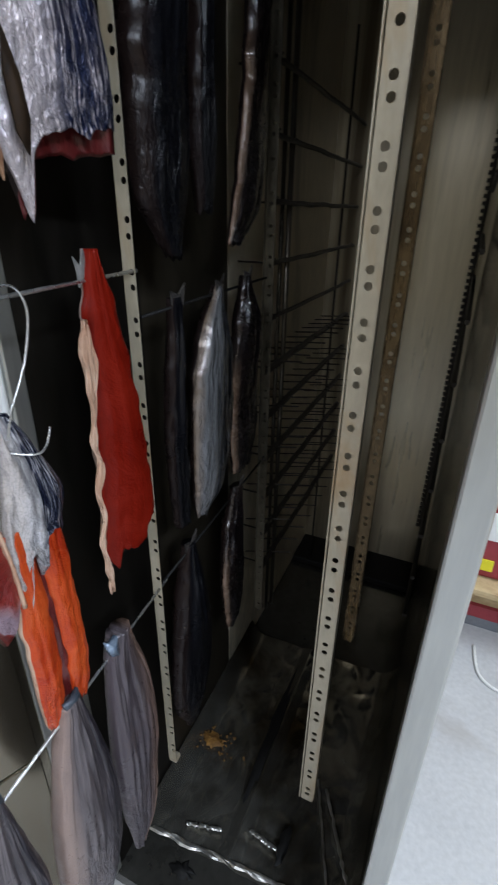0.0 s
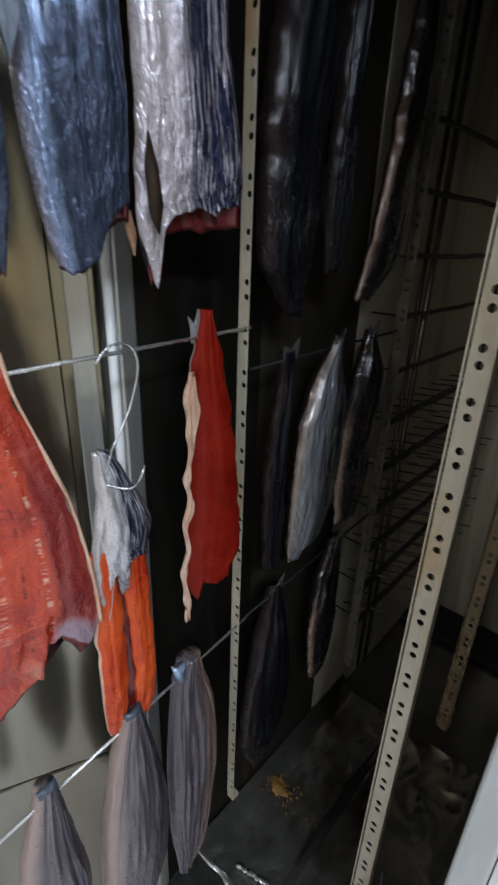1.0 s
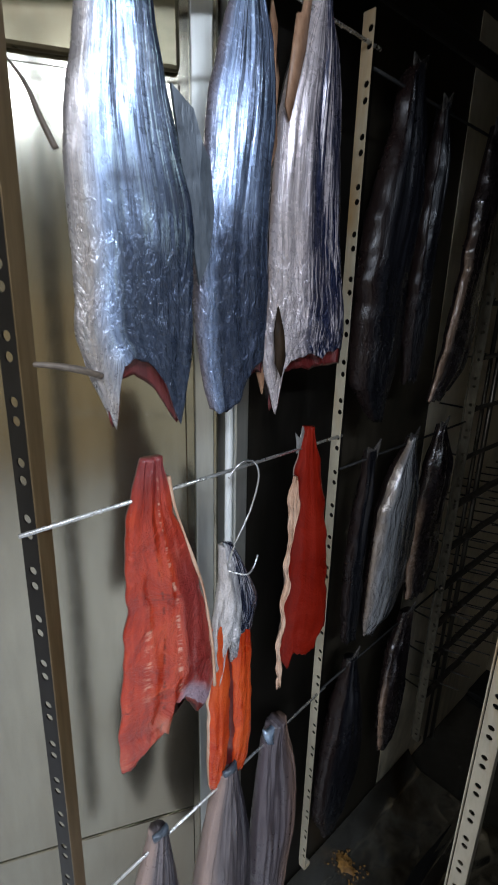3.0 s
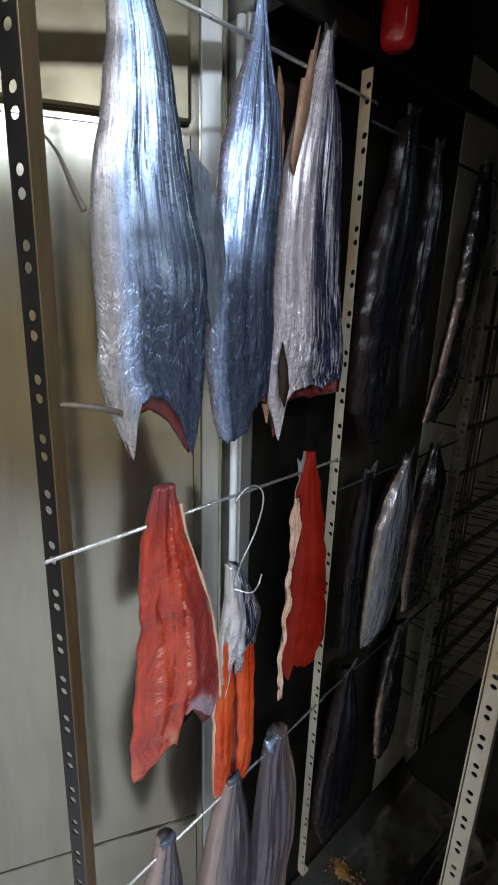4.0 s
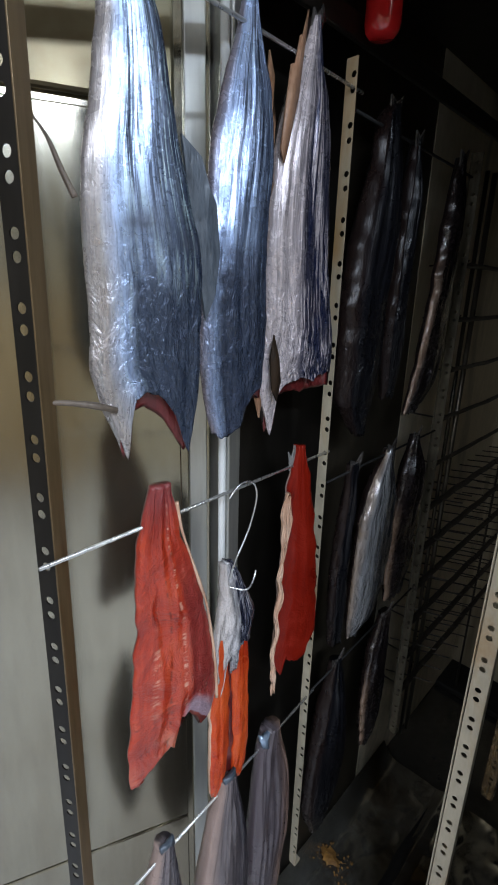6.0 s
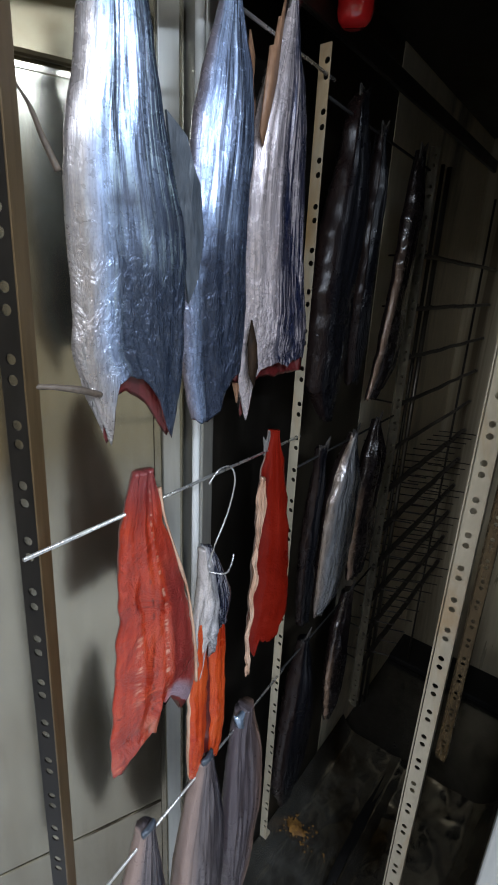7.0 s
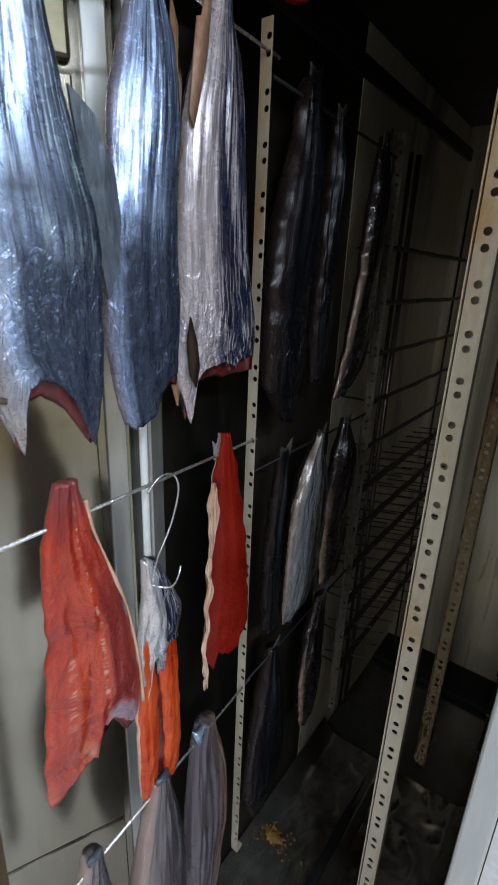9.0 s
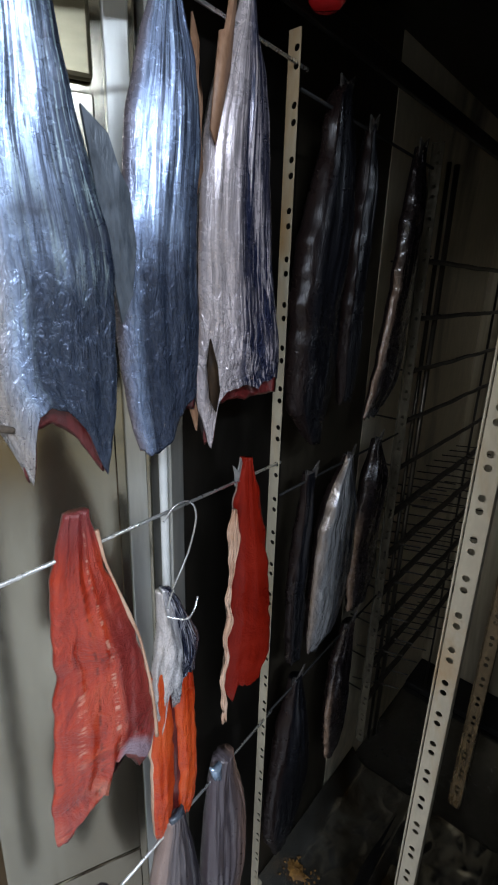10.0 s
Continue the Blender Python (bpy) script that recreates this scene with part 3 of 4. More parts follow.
def fish_body(rows, thick, bottom, x=-0.43, seed=0, wrinkle=0.0035, cavity=True, turn=0.0, n=72, m=40, sharp=0.8, slots=None, ragged=0.004, folds=0, fold_depth=0.008):
    """A headless fish or side hung by its tail. bottom(u) is how far above its lowest point the edge ends, across 0..1.
    Faces take slot 0 (outer front), 1 (outer back), 2 (cavity or lower cut), 3 (rim)."""
    bm = bmesh.new()
    lay = bm.verts.layers.float.new("across")
    lay2 = bm.verts.layers.float.new("along")
    ztop, zbot = rows[0][0], rows[-1][0]
    seedv = Vector((seed * 7.3, seed * 3.1, seed * 5.7))
    grid = []

    def point(v, a, shrink=1.0):
        z = ztop + (zbot - ztop) * v
        y0, y1 = curve_at(rows, z)
        c, hw = (y0 + y1) / 2, max((y1 - y0) / 2, 0.002)
        if turn > 0.2:
            hw /= 1 + 0.7 * turn
        ca, sa = math.cos(a), math.sin(a)
        u = 0.5 + 0.5 * ca
        th = thick * (0.30 + 0.70 * min(1, hw / (thick * 2.0))) * (1 - 0.35 * max(0, (v - 0.75) / 0.25))
        xx = math.copysign(abs(sa) ** sharp, sa) * th * shrink
        yy = ca * hw * (1 - 0.34 * (1 - shrink))
        zz = z + bottom(u) * (0.74 if sa < 0 and cavity else 1.0) * max(0, (v - 0.45) / 0.55) ** 2
        lowfold = 0.05 + 2.2 * max(0, v - 0.66)
        side = 1 if sa >= 0 else 9
        wr = wrinkle * (0.9 * noise.noise(Vector((u * 4 + seed, v * 2.2, side))) + 0.45 * noise.noise(Vector((u * 11, v * 4 + seed, side))) + 0.35 * noise.noise(Vector((u * 30 + seed, v * 9, side))) + lowfold * noise.noise(Vector((u * 5, v * 17 + seed, side))))
        if folds:
            pleat = abs(noise.noise(Vector((u * folds * 1.5 + seed, v * 1.6, side)))) + 0.5 * abs(noise.noise(Vector((u * folds * 3.7, v * 3 + seed, side))))
            wr += fold_depth * (pleat - 0.35) * min(1, 6 * v) * (1 - 0.7 * v)
        xx += wr * (1 if sa >= 0 else -1) * abs(sa)
        yy += 0.5 * ragged * noise.noise(Vector((seed, zz * 30, ca * 2))) * abs(ca)
        if v > 0.9:
            zz += ragged * noise.noise(Vector((seed + 4, (c + yy) * 120, sa))) * (v - 0.9) * 10
        xx += turn * yy
        return (x + xx, c + yy, zz), u

    for i in range(n + 1):
        ring = []
        for k in range(m):
            co, u = point(i / n, k * math.tau / m)
            w = bm.verts.new(co)
            w[lay] = u
            w[lay2] = min(1.0, i / n)
            ring.append(w)
        grid.append(ring)
    deep = 5 if cavity else 1
    for i in range(1, deep + 1):
        ring = []
        v = 1 - (0.035 * i * i * 0.45 if cavity else 0.0)
        for k in range(m):
            co, u = point(v, k * math.tau / m, 0.72 - 0.06 * i if cavity else 0.5)
            w = bm.verts.new(co)
            w[lay] = u
            w[lay2] = min(1.0, i / n)
            ring.append(w)
        grid.append(ring)
    for i in range(len(grid) - 1):
        for k in range(m):
            f = bm.faces.new((grid[i][k], grid[i + 1][k], grid[i + 1][(k + 1) % m], grid[i][(k + 1) % m]))
            sa = math.sin((k + 0.5) * math.tau / m)
            if i >= n:
                f.material_index = 2
            elif slots and abs(sa) < 0.30 and (slots is True or slots * math.cos((k + 0.5) * math.tau / m) > 0):
                f.material_index = 3
            else:
                f.material_index = 0 if sa > 0 else 1
    bm.faces.new(grid[0])
    bm.faces.new(grid[-1][::-1]).material_index = 2
    return bm


def fin(pts, thick=0.0016):
    """A thin tapered fin from a few corner points, thicker along its root."""
    bm = bmesh.new()
    c = sum((Vector(p) for p in pts), Vector()) / len(pts)
    a = [bm.verts.new(Vector(p) + Vector((thick, 0, 0))) for p in pts]
    b = [bm.verts.new(Vector(p) - Vector((thick, 0, 0))) for p in pts]
    ca, cb = bm.verts.new(c + Vector((thick * 2, 0, 0))), bm.verts.new(c - Vector((thick * 2, 0, 0)))
    k = len(pts)
    for i in range(k):
        j = (i + 1) % k
        bm.faces.new((a[i], a[j], ca))
        bm.faces.new((b[j], b[i], cb))
        bm.faces.new((a[i], b[i], b[j], a[j]))
    bmesh.ops.recalc_face_normals(bm, faces=bm.faces)
    return bm


def hang(name, rows, thick, bottom, mats, label, category="fish", group="hanging fish", **kw):
    y = sum(rows[0][1:]) / 2
    ob = thing(name, (0, 0, 0), label, category, group)
    part("body", fish_body(rows, thick, bottom, **kw), mats, ob, "", True)
    return ob


def cut(*stops):
    """Height of the lower edge above the lowest point, across 0..1."""
    us, hs = zip(*stops)
    return lambda u: float(np.interp(u, us, hs))


def taper(pts, radii, sides=8, n=5):
    """A slender rolled fin: a tube that narrows along its points."""
    bm = bmesh.new()
    line = spline(pts, n)
    tube_into(bm, line, 1.0, sides)
    bm.verts.ensure_lookup_table()
    for i, p in enumerate(line):
        r = float(np.interp(i / (len(line) - 1), np.linspace(0, 1, len(radii)), radii))
        for k in range(sides):
            v = bm.verts[i * sides + k]
            v.co = p + (v.co - p) * r
    return bm


flat = lambda u: 0.0

# big silver sides on the top rod
ROWS_A = [(2.14, 0.178, 0.206), (2.10, 0.152, 0.199), (2.052, 0.144, 0.216), (1.994, 0.134, 0.227), (1.922, 0.117, 0.244), (1.844, 0.112, 0.264), (1.78, 0.113, 0.264), (1.711, 0.110, 0.262), (1.66, 0.121, 0.258), (1.63, 0.134, 0.252), (1.605, 0.143, 0.247)]
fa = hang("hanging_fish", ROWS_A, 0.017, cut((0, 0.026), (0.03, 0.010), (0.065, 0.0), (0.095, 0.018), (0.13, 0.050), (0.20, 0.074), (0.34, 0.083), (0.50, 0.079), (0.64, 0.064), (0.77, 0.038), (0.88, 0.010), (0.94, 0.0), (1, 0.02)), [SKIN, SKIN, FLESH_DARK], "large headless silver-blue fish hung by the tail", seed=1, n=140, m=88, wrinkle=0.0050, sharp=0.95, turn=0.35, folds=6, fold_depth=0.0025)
part("fin", taper([(-0.413, 0.142, 1.672), (-0.41, 0.115, 1.682), (-0.42, 0.085, 1.688), (-0.43, 0.055, 1.690)], [0.0035, 0.0042, 0.003, 0.0024]), FIN, fa, "thin brown pelvic fin", True).location.x = -0.018
part("fin", taper([(-0.425, 0.118, 1.89), (-0.43, 0.108, 1.915), (-0.432, 0.098, 1.94), (-0.434, 0.083, 1.958)], [0.0035, 0.003, 0.002, 0.0008]), FIN, fa, "thin brown anal fin", True).location.x = -0.018
part("fin", fin([(-0.436, 0.232, 1.965), (-0.428, 0.254, 1.945), (-0.424, 0.262, 1.915), (-0.424, 0.272, 1.90), (-0.424, 0.278, 1.85), (-0.426, 0.272, 1.80), (-0.432, 0.262, 1.77), (-0.436, 0.245, 1.88)]), FIN_GREY, fa, "grey dorsal fin").location.x = 0.018
ROWS_B = [(2.15, 0.338, 0.350), (2.112, 0.334, 0.358), (2.065, 0.317, 0.370), (2.035, 0.306, 0.380), (1.971, 0.289, 0.387), (1.903, 0.281, 0.382), (1.833, 0.269, 0.380), (1.757, 0.265, 0.383), (1.677, 0.273, 0.382), (1.637, 0.280, 0.380), (1.605, 0.290, 0.379)]
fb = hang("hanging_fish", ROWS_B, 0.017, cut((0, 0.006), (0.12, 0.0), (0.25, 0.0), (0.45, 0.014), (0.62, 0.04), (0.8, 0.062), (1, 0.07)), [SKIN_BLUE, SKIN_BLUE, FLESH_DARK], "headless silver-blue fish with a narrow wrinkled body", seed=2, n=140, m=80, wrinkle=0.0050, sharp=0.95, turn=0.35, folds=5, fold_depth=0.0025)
part("belly_flap", fin([(-0.425, 0.376, 2.085), (-0.423, 0.384, 2.06), (-0.423, 0.383, 2.04), (-0.423, 0.389, 2.01), (-0.424, 0.387, 1.97), (-0.425, 0.391, 1.94), (-0.428, 0.380, 1.90), (-0.428, 0.372, 2.0)], 0.0015), DRIED, fb, "tan dried belly edge", True)
part("belly_flap", fin([(-0.43, 0.372, 1.672), (-0.43, 0.380, 1.668), (-0.43, 0.386, 1.645), (-0.43, 0.383, 1.622), (-0.43, 0.379, 1.634), (-0.43, 0.373, 1.652)], 0.0015), DRIED, fb, "curled brown belly tip")
ROWS_C = [(2.15, 0.463, 0.473), (2.098, 0.446, 0.485), (2.062, 0.424, 0.498), (1.993, 0.404, 0.508), (1.917, 0.395, 0.514), (1.838, 0.392, 0.522), (1.752, 0.393, 0.535), (1.707, 0.390, 0.544), (1.655, 0.388, 0.548), (1.62, 0.392, 0.548), (1.585, 0.402, 0.548)]
fc = hang("hanging_fish", ROWS_C, 0.019, cut((0, 0.03), (0.03, 0.004), (0.06, 0.0), (0.09, 0.030), (0.13, 0.062), (0.22, 0.080), (0.5, 0.09), (0.66, 0.082), (0.72, 0.092), (1, 0.095)), [SKIN_PALE, SKIN_DARK, FLESH_DARK], "headless fish with pale belly and dark blue back", seed=3, n=140, m=80, wrinkle=0.0050, sharp=0.95, turn=0.30, folds=4, fold_depth=0.003)
part("belly_slit", fin([(-0.416, 0.404, 1.745), (-0.411, 0.412, 1.71), (-0.410, 0.416, 1.675), (-0.412, 0.411, 1.645), (-0.416, 0.403, 1.665), (-0.418, 0.400, 1.71)], 0.0012), SLIT, fc, "brown folded belly slit", True).location.x = -0.008
part("belly_flap", fin([(-0.425, 0.448, 2.15), (-0.425, 0.440, 2.12), (-0.424, 0.433, 2.118), (-0.423, 0.424, 2.085), (-0.423, 0.416, 2.082), (-0.423, 0.408, 2.03), (-0.423, 0.402, 1.985), (-0.425, 0.412, 1.97), (-0.425, 0.435, 2.05)], 0.0015), DRIED, fc, "dried tan belly edge", True)

for ob, y, lean in ((fa, 0.192, -0.012), (fb, 0.344, 0.010), (fc, 0.468, 0.006)):
    part("tail_fin", fin([(-0.431, y - 0.006, 2.13), (-0.428, y - 0.012 + lean, 2.158), (-0.427, y - 0.004 + lean, 2.150), (-0.426, y + 0.004 + lean, 2.166), (-0.428, y + 0.013 + lean, 2.152), (-0.431, y + 0.007, 2.125)], 0.0018), TAIL_DARK, ob, "dark dried tail stub", True)

# the middle rod
ROWS_D = [(1.565, 0.184, 0.212), (1.538, 0.174, 0.217), (1.495, 0.163, 0.224), (1.449, 0.158, 0.238), (1.399, 0.156, 0.253), (1.348, 0.153, 0.268), (1.243, 0.142, 0.282), (1.132, 0.131, 0.286), (1.085, 0.129, 0.276)]
fd = hang("salmon_side", ROWS_D, 0.013, cut((0, 0.0), (0.05, 0.0), (0.3, 0.028), (0.5, 0.035), (0.53, 0.055), (0.58, 0.085), (0.72, 0.09), (0.85, 0.068), (0.93, 0.042), (1, 0.07)), [FLESH, RUDDY, FLESH, FAT], "orange salmon side with flesh outward and pale skin edge", "salmon", "salmon sides", seed=4, cavity=False, slots=1, wrinkle=0.0045, turn=0.12, n=120, m=80, ragged=0.012)
part("skin_edge", taper([(-0.420, 0.216, 1.538), (-0.419, 0.223, 1.495), (-0.418, 0.237, 1.449), (-0.417, 0.252, 1.399), (-0.416, 0.267, 1.345), (-0.415, 0.281, 1.243), (-0.415, 0.285, 1.165)], [0.003, 0.002, 0.0015, 0.003, 0.0018, 0.0025, 0.003]), FAT, fd, "thin cream skin edge", True)
ROWS_F = [(1.40, 0.306, 0.328), (1.37, 0.305, 0.345), (1.342, 0.306, 0.358), (1.30, 0.298, 0.378), (1.27, 0.292, 0.384), (1.229, 0.289, 0.376), (1.13, 0.286, 0.374)]
ff = hang("split_salmon", ROWS_F, 0.013, cut((0, 0.0), (0.14, 0.0), (0.26, 0.06), (0.32, 0.11), (0.42, 0.05), (0.5, 0.045), (0.58, 0.11), (0.7, 0.135), (0.85, 0.12), (1, 0.10)), [SKIN_WET, SKIN_WET, FLESH_DARK, SKIN_WET], "small split salmon with orange flesh hanging from a wire hook", "salmon", "salmon sides", seed=5, wrinkle=0.011, n=90, m=56)
part("side", fish_body([(1.26, 0.287, 0.315), (1.20, 0.284, 0.325), (1.10, 0.283, 0.328), (1.0, 0.282, 0.325), (0.93, 0.284, 0.318), (0.915, 0.29, 0.312)], 0.011, flat, x=-0.432, seed=6, cavity=False, slots=-1, wrinkle=0.0035, ragged=0.012), [FLESH_ORANGE, SKIN_GREY, FLESH_ORANGE, FAT], ff, "orange flesh side", True)
part("side", fish_body([(1.26, 0.338, 0.372), (1.20, 0.332, 0.373), (1.10, 0.336, 0.376), (1.0, 0.338, 0.378), (0.93, 0.335, 0.372), (0.915, 0.342, 0.365)], 0.011, flat, x=-0.432, seed=7, cavity=False, slots=1, wrinkle=0.0035, ragged=0.012), [FLESH_ORANGE, SKIN_GREY, FLESH_ORANGE, SKIN_DARK], ff, "orange flesh side", True)
part("backbone", fish_body([(1.25, 0.305, 0.36), (1.15, 0.302, 0.358), (1.02, 0.305, 0.358), (0.935, 0.312, 0.352)], 0.006, flat, x=-0.437, seed=13, cavity=False), [FLESH_DARK, FLESH_DARK, FLESH_DARK, FLESH_DARK], ff, "dark red flesh between the sides", True)
ROWS_G = [(1.555, 0.478, 0.502), (1.505, 0.472, 0.514), (1.473, 0.466, 0.522), (1.39, 0.462, 0.540), (1.264, 0.458, 0.555), (1.201, 0.452, 0.560), (1.133, 0.450, 0.562), (1.075, 0.450, 0.545)]
fg = hang("salmon_side", ROWS_G, 0.016, cut((0, 0.03), (0.15, 0.0), (0.3, 0.035), (0.6, 0.02), (0.8, 0.025), (1, 0.05)), [FLESH_RED, SKIN_GREY, FLESH_RED, FAT], "narrow deep red salmon side with curled cream edge", "salmon", "salmon sides", seed=8, cavity=False, slots=None, wrinkle=0.0025, turn=0.3, n=96, m=52, ragged=0.012)
part("skin_edge", fish_body([(1.475, 0.460, 0.466), (1.44, 0.452, 0.470), (1.39, 0.453, 0.472), (1.35, 0.454, 0.462), (1.31, 0.446, 0.455), (1.27, 0.452, 0.460), (1.23, 0.441, 0.449), (1.19, 0.446, 0.456), (1.15, 0.436, 0.444), (1.10, 0.440, 0.452), (1.055, 0.444, 0.451)], 0.005, flat, x=-0.428, seed=9, cavity=False, wrinkle=0.008, ragged=0.02), [FAT, FAT, FAT, FAT], fg, "curled cream skin edge", True)
part("tail_fin", fin([(-0.432, 0.474, 1.535), (-0.432, 0.462, 1.548), (-0.432, 0.466, 1.53), (-0.432, 0.467, 1.512), (-0.432, 0.474, 1.518), (-0.432, 0.485, 1.54), (-0.432, 0.480, 1.556)], 0.001), PALE_TAIL, fg, "torn pale tail fin")

# the low rod
ROWS_E1 = [(0.965, 0.425, 0.47), (0.92, 0.412, 0.478), (0.836, 0.402, 0.50), (0.672, 0.393, 0.512), (0.50, 0.395, 0.494), (0.40, 0.404, 0.473), (0.335, 0.41, 0.435)]
fe = hang("hanging_fish", ROWS_E1, 0.030, flat, [SKIN_MAUVE, SKIN_MAUVE, SKIN_MAUVE], "dull mauve-grey headless fish with a tan edge on the low rod", seed=10, wrinkle=0.006, n=110, m=96, folds=7, fold_depth=0.018)
part("tail_fin", fin([(-0.42, 0.430, 0.955), (-0.415, 0.424, 0.978), (-0.42, 0.412, 0.970), (-0.42, 0.404, 0.978), (-0.42, 0.407, 0.958), (-0.42, 0.412, 0.94), (-0.415, 0.424, 0.935)], 0.004), BLUE_TAIL, fe, "crumpled blue-silver tail fin", True)
ROWS_E2 = [(0.94, 0.306, 0.343), (0.865, 0.283, 0.357), (0.718, 0.253, 0.378), (0.565, 0.238, 0.378), (0.46, 0.245, 0.36), (0.36, 0.27, 0.32)]
fe = hang("hanging_fish", ROWS_E2, 0.036, flat, [SKIN_GREY, SKIN_GREY, SKIN_GREY], "plump dull grey headless fish on the low rod", seed=11, wrinkle=0.005, n=110, m=96, folds=5, fold_depth=0.015)
part("tail_fin", fin([(-0.42, 0.310, 0.935), (-0.418, 0.306, 0.955), (-0.42, 0.322, 0.948), (-0.42, 0.336, 0.958), (-0.42, 0.338, 0.93)], 0.003), FIN_GREY, fe, "dark tail stub", True)
ROWS_E3 = [(0.925, 0.165, 0.195), (0.88, 0.152, 0.2), (0.80, 0.128, 0.208), (0.68, 0.11, 0.22), (0.52, 0.12, 0.21), (0.40, 0.15, 0.18)]
fe = hang("hanging_fish", ROWS_E3, 0.034, flat, [SKIN_GREY, SKIN_GREY, SKIN_GREY], "dull grey headless fish near the front rail", seed=12, wrinkle=0.005, n=110, m=96, folds=5, fold_depth=0.010)

part("tail_fin", fin([(-0.42, 0.166, 0.92), (-0.418, 0.164, 0.936), (-0.42, 0.178, 0.93), (-0.42, 0.192, 0.938), (-0.42, 0.194, 0.915)], 0.003), FIN_GREY, fe, "dark tail stub", True)

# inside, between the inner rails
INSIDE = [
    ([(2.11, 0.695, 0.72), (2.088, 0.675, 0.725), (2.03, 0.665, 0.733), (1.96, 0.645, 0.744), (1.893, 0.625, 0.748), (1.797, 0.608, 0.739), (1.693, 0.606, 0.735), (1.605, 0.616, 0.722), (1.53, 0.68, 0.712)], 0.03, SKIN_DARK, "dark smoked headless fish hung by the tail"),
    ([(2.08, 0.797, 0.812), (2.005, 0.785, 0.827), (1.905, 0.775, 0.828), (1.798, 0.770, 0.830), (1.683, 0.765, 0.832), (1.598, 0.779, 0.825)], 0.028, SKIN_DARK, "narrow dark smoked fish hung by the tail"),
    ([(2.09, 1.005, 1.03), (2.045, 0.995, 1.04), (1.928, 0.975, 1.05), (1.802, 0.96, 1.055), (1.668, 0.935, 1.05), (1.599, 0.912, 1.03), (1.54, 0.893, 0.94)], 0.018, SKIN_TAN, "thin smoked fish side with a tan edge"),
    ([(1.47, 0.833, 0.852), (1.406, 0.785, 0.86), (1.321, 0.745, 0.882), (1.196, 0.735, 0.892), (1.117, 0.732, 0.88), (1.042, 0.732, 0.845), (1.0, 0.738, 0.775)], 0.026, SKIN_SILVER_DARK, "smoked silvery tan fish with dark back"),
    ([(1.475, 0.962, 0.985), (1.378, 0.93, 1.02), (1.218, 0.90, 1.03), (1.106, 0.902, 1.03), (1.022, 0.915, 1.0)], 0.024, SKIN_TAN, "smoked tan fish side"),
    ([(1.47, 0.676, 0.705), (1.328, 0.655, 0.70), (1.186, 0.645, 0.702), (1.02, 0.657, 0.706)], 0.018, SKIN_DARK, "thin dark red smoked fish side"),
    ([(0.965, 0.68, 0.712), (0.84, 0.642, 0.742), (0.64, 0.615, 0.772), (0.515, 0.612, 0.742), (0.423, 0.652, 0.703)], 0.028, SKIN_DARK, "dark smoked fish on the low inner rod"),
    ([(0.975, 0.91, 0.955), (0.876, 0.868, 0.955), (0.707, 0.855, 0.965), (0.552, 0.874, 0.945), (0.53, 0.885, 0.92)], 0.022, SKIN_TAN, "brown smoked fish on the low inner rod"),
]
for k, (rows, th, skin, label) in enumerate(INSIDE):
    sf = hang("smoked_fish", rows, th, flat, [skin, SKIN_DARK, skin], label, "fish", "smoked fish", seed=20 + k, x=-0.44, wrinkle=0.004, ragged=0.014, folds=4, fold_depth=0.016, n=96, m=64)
    zt, ya, yb = rows[0]
    part("tail_fin", fin([(-0.436, ya, zt - 0.02), (-0.434, ya - 0.006, zt + 0.012), (-0.432, (ya + yb) / 2, zt + 0.004), (-0.434, yb + 0.010, zt + 0.020), (-0.436, yb + 0.004, zt - 0.02)], 0.0015), TAIL_DARK, sf, "dark dried tail fin")

# wire hook of the split salmon
hook = tagged(mesh_object("wire_hook", tube(spline([(-0.425, 0.318, 1.508), (-0.42, 0.335, 1.528), (-0.418, 0.36, 1.526), (-0.415, 0.368, 1.50), (-0.415, 0.352, 1.45), (-0.416, 0.325, 1.405), (-0.418, 0.315, 1.375)], 6), 0.0015), ROD, smooth=True), "bent galvanised wire hook over the rod", "hook")
tagged(mesh_object("wire_hook", tube(spline([(-0.43, 0.31, 1.36), (-0.405, 0.335, 1.352), (-0.405, 0.352, 1.356), (-0.41, 0.366, 1.372)], 6), 0.0015), ROD, smooth=True), "bent galvanised wire skewered through the fish", "hook")

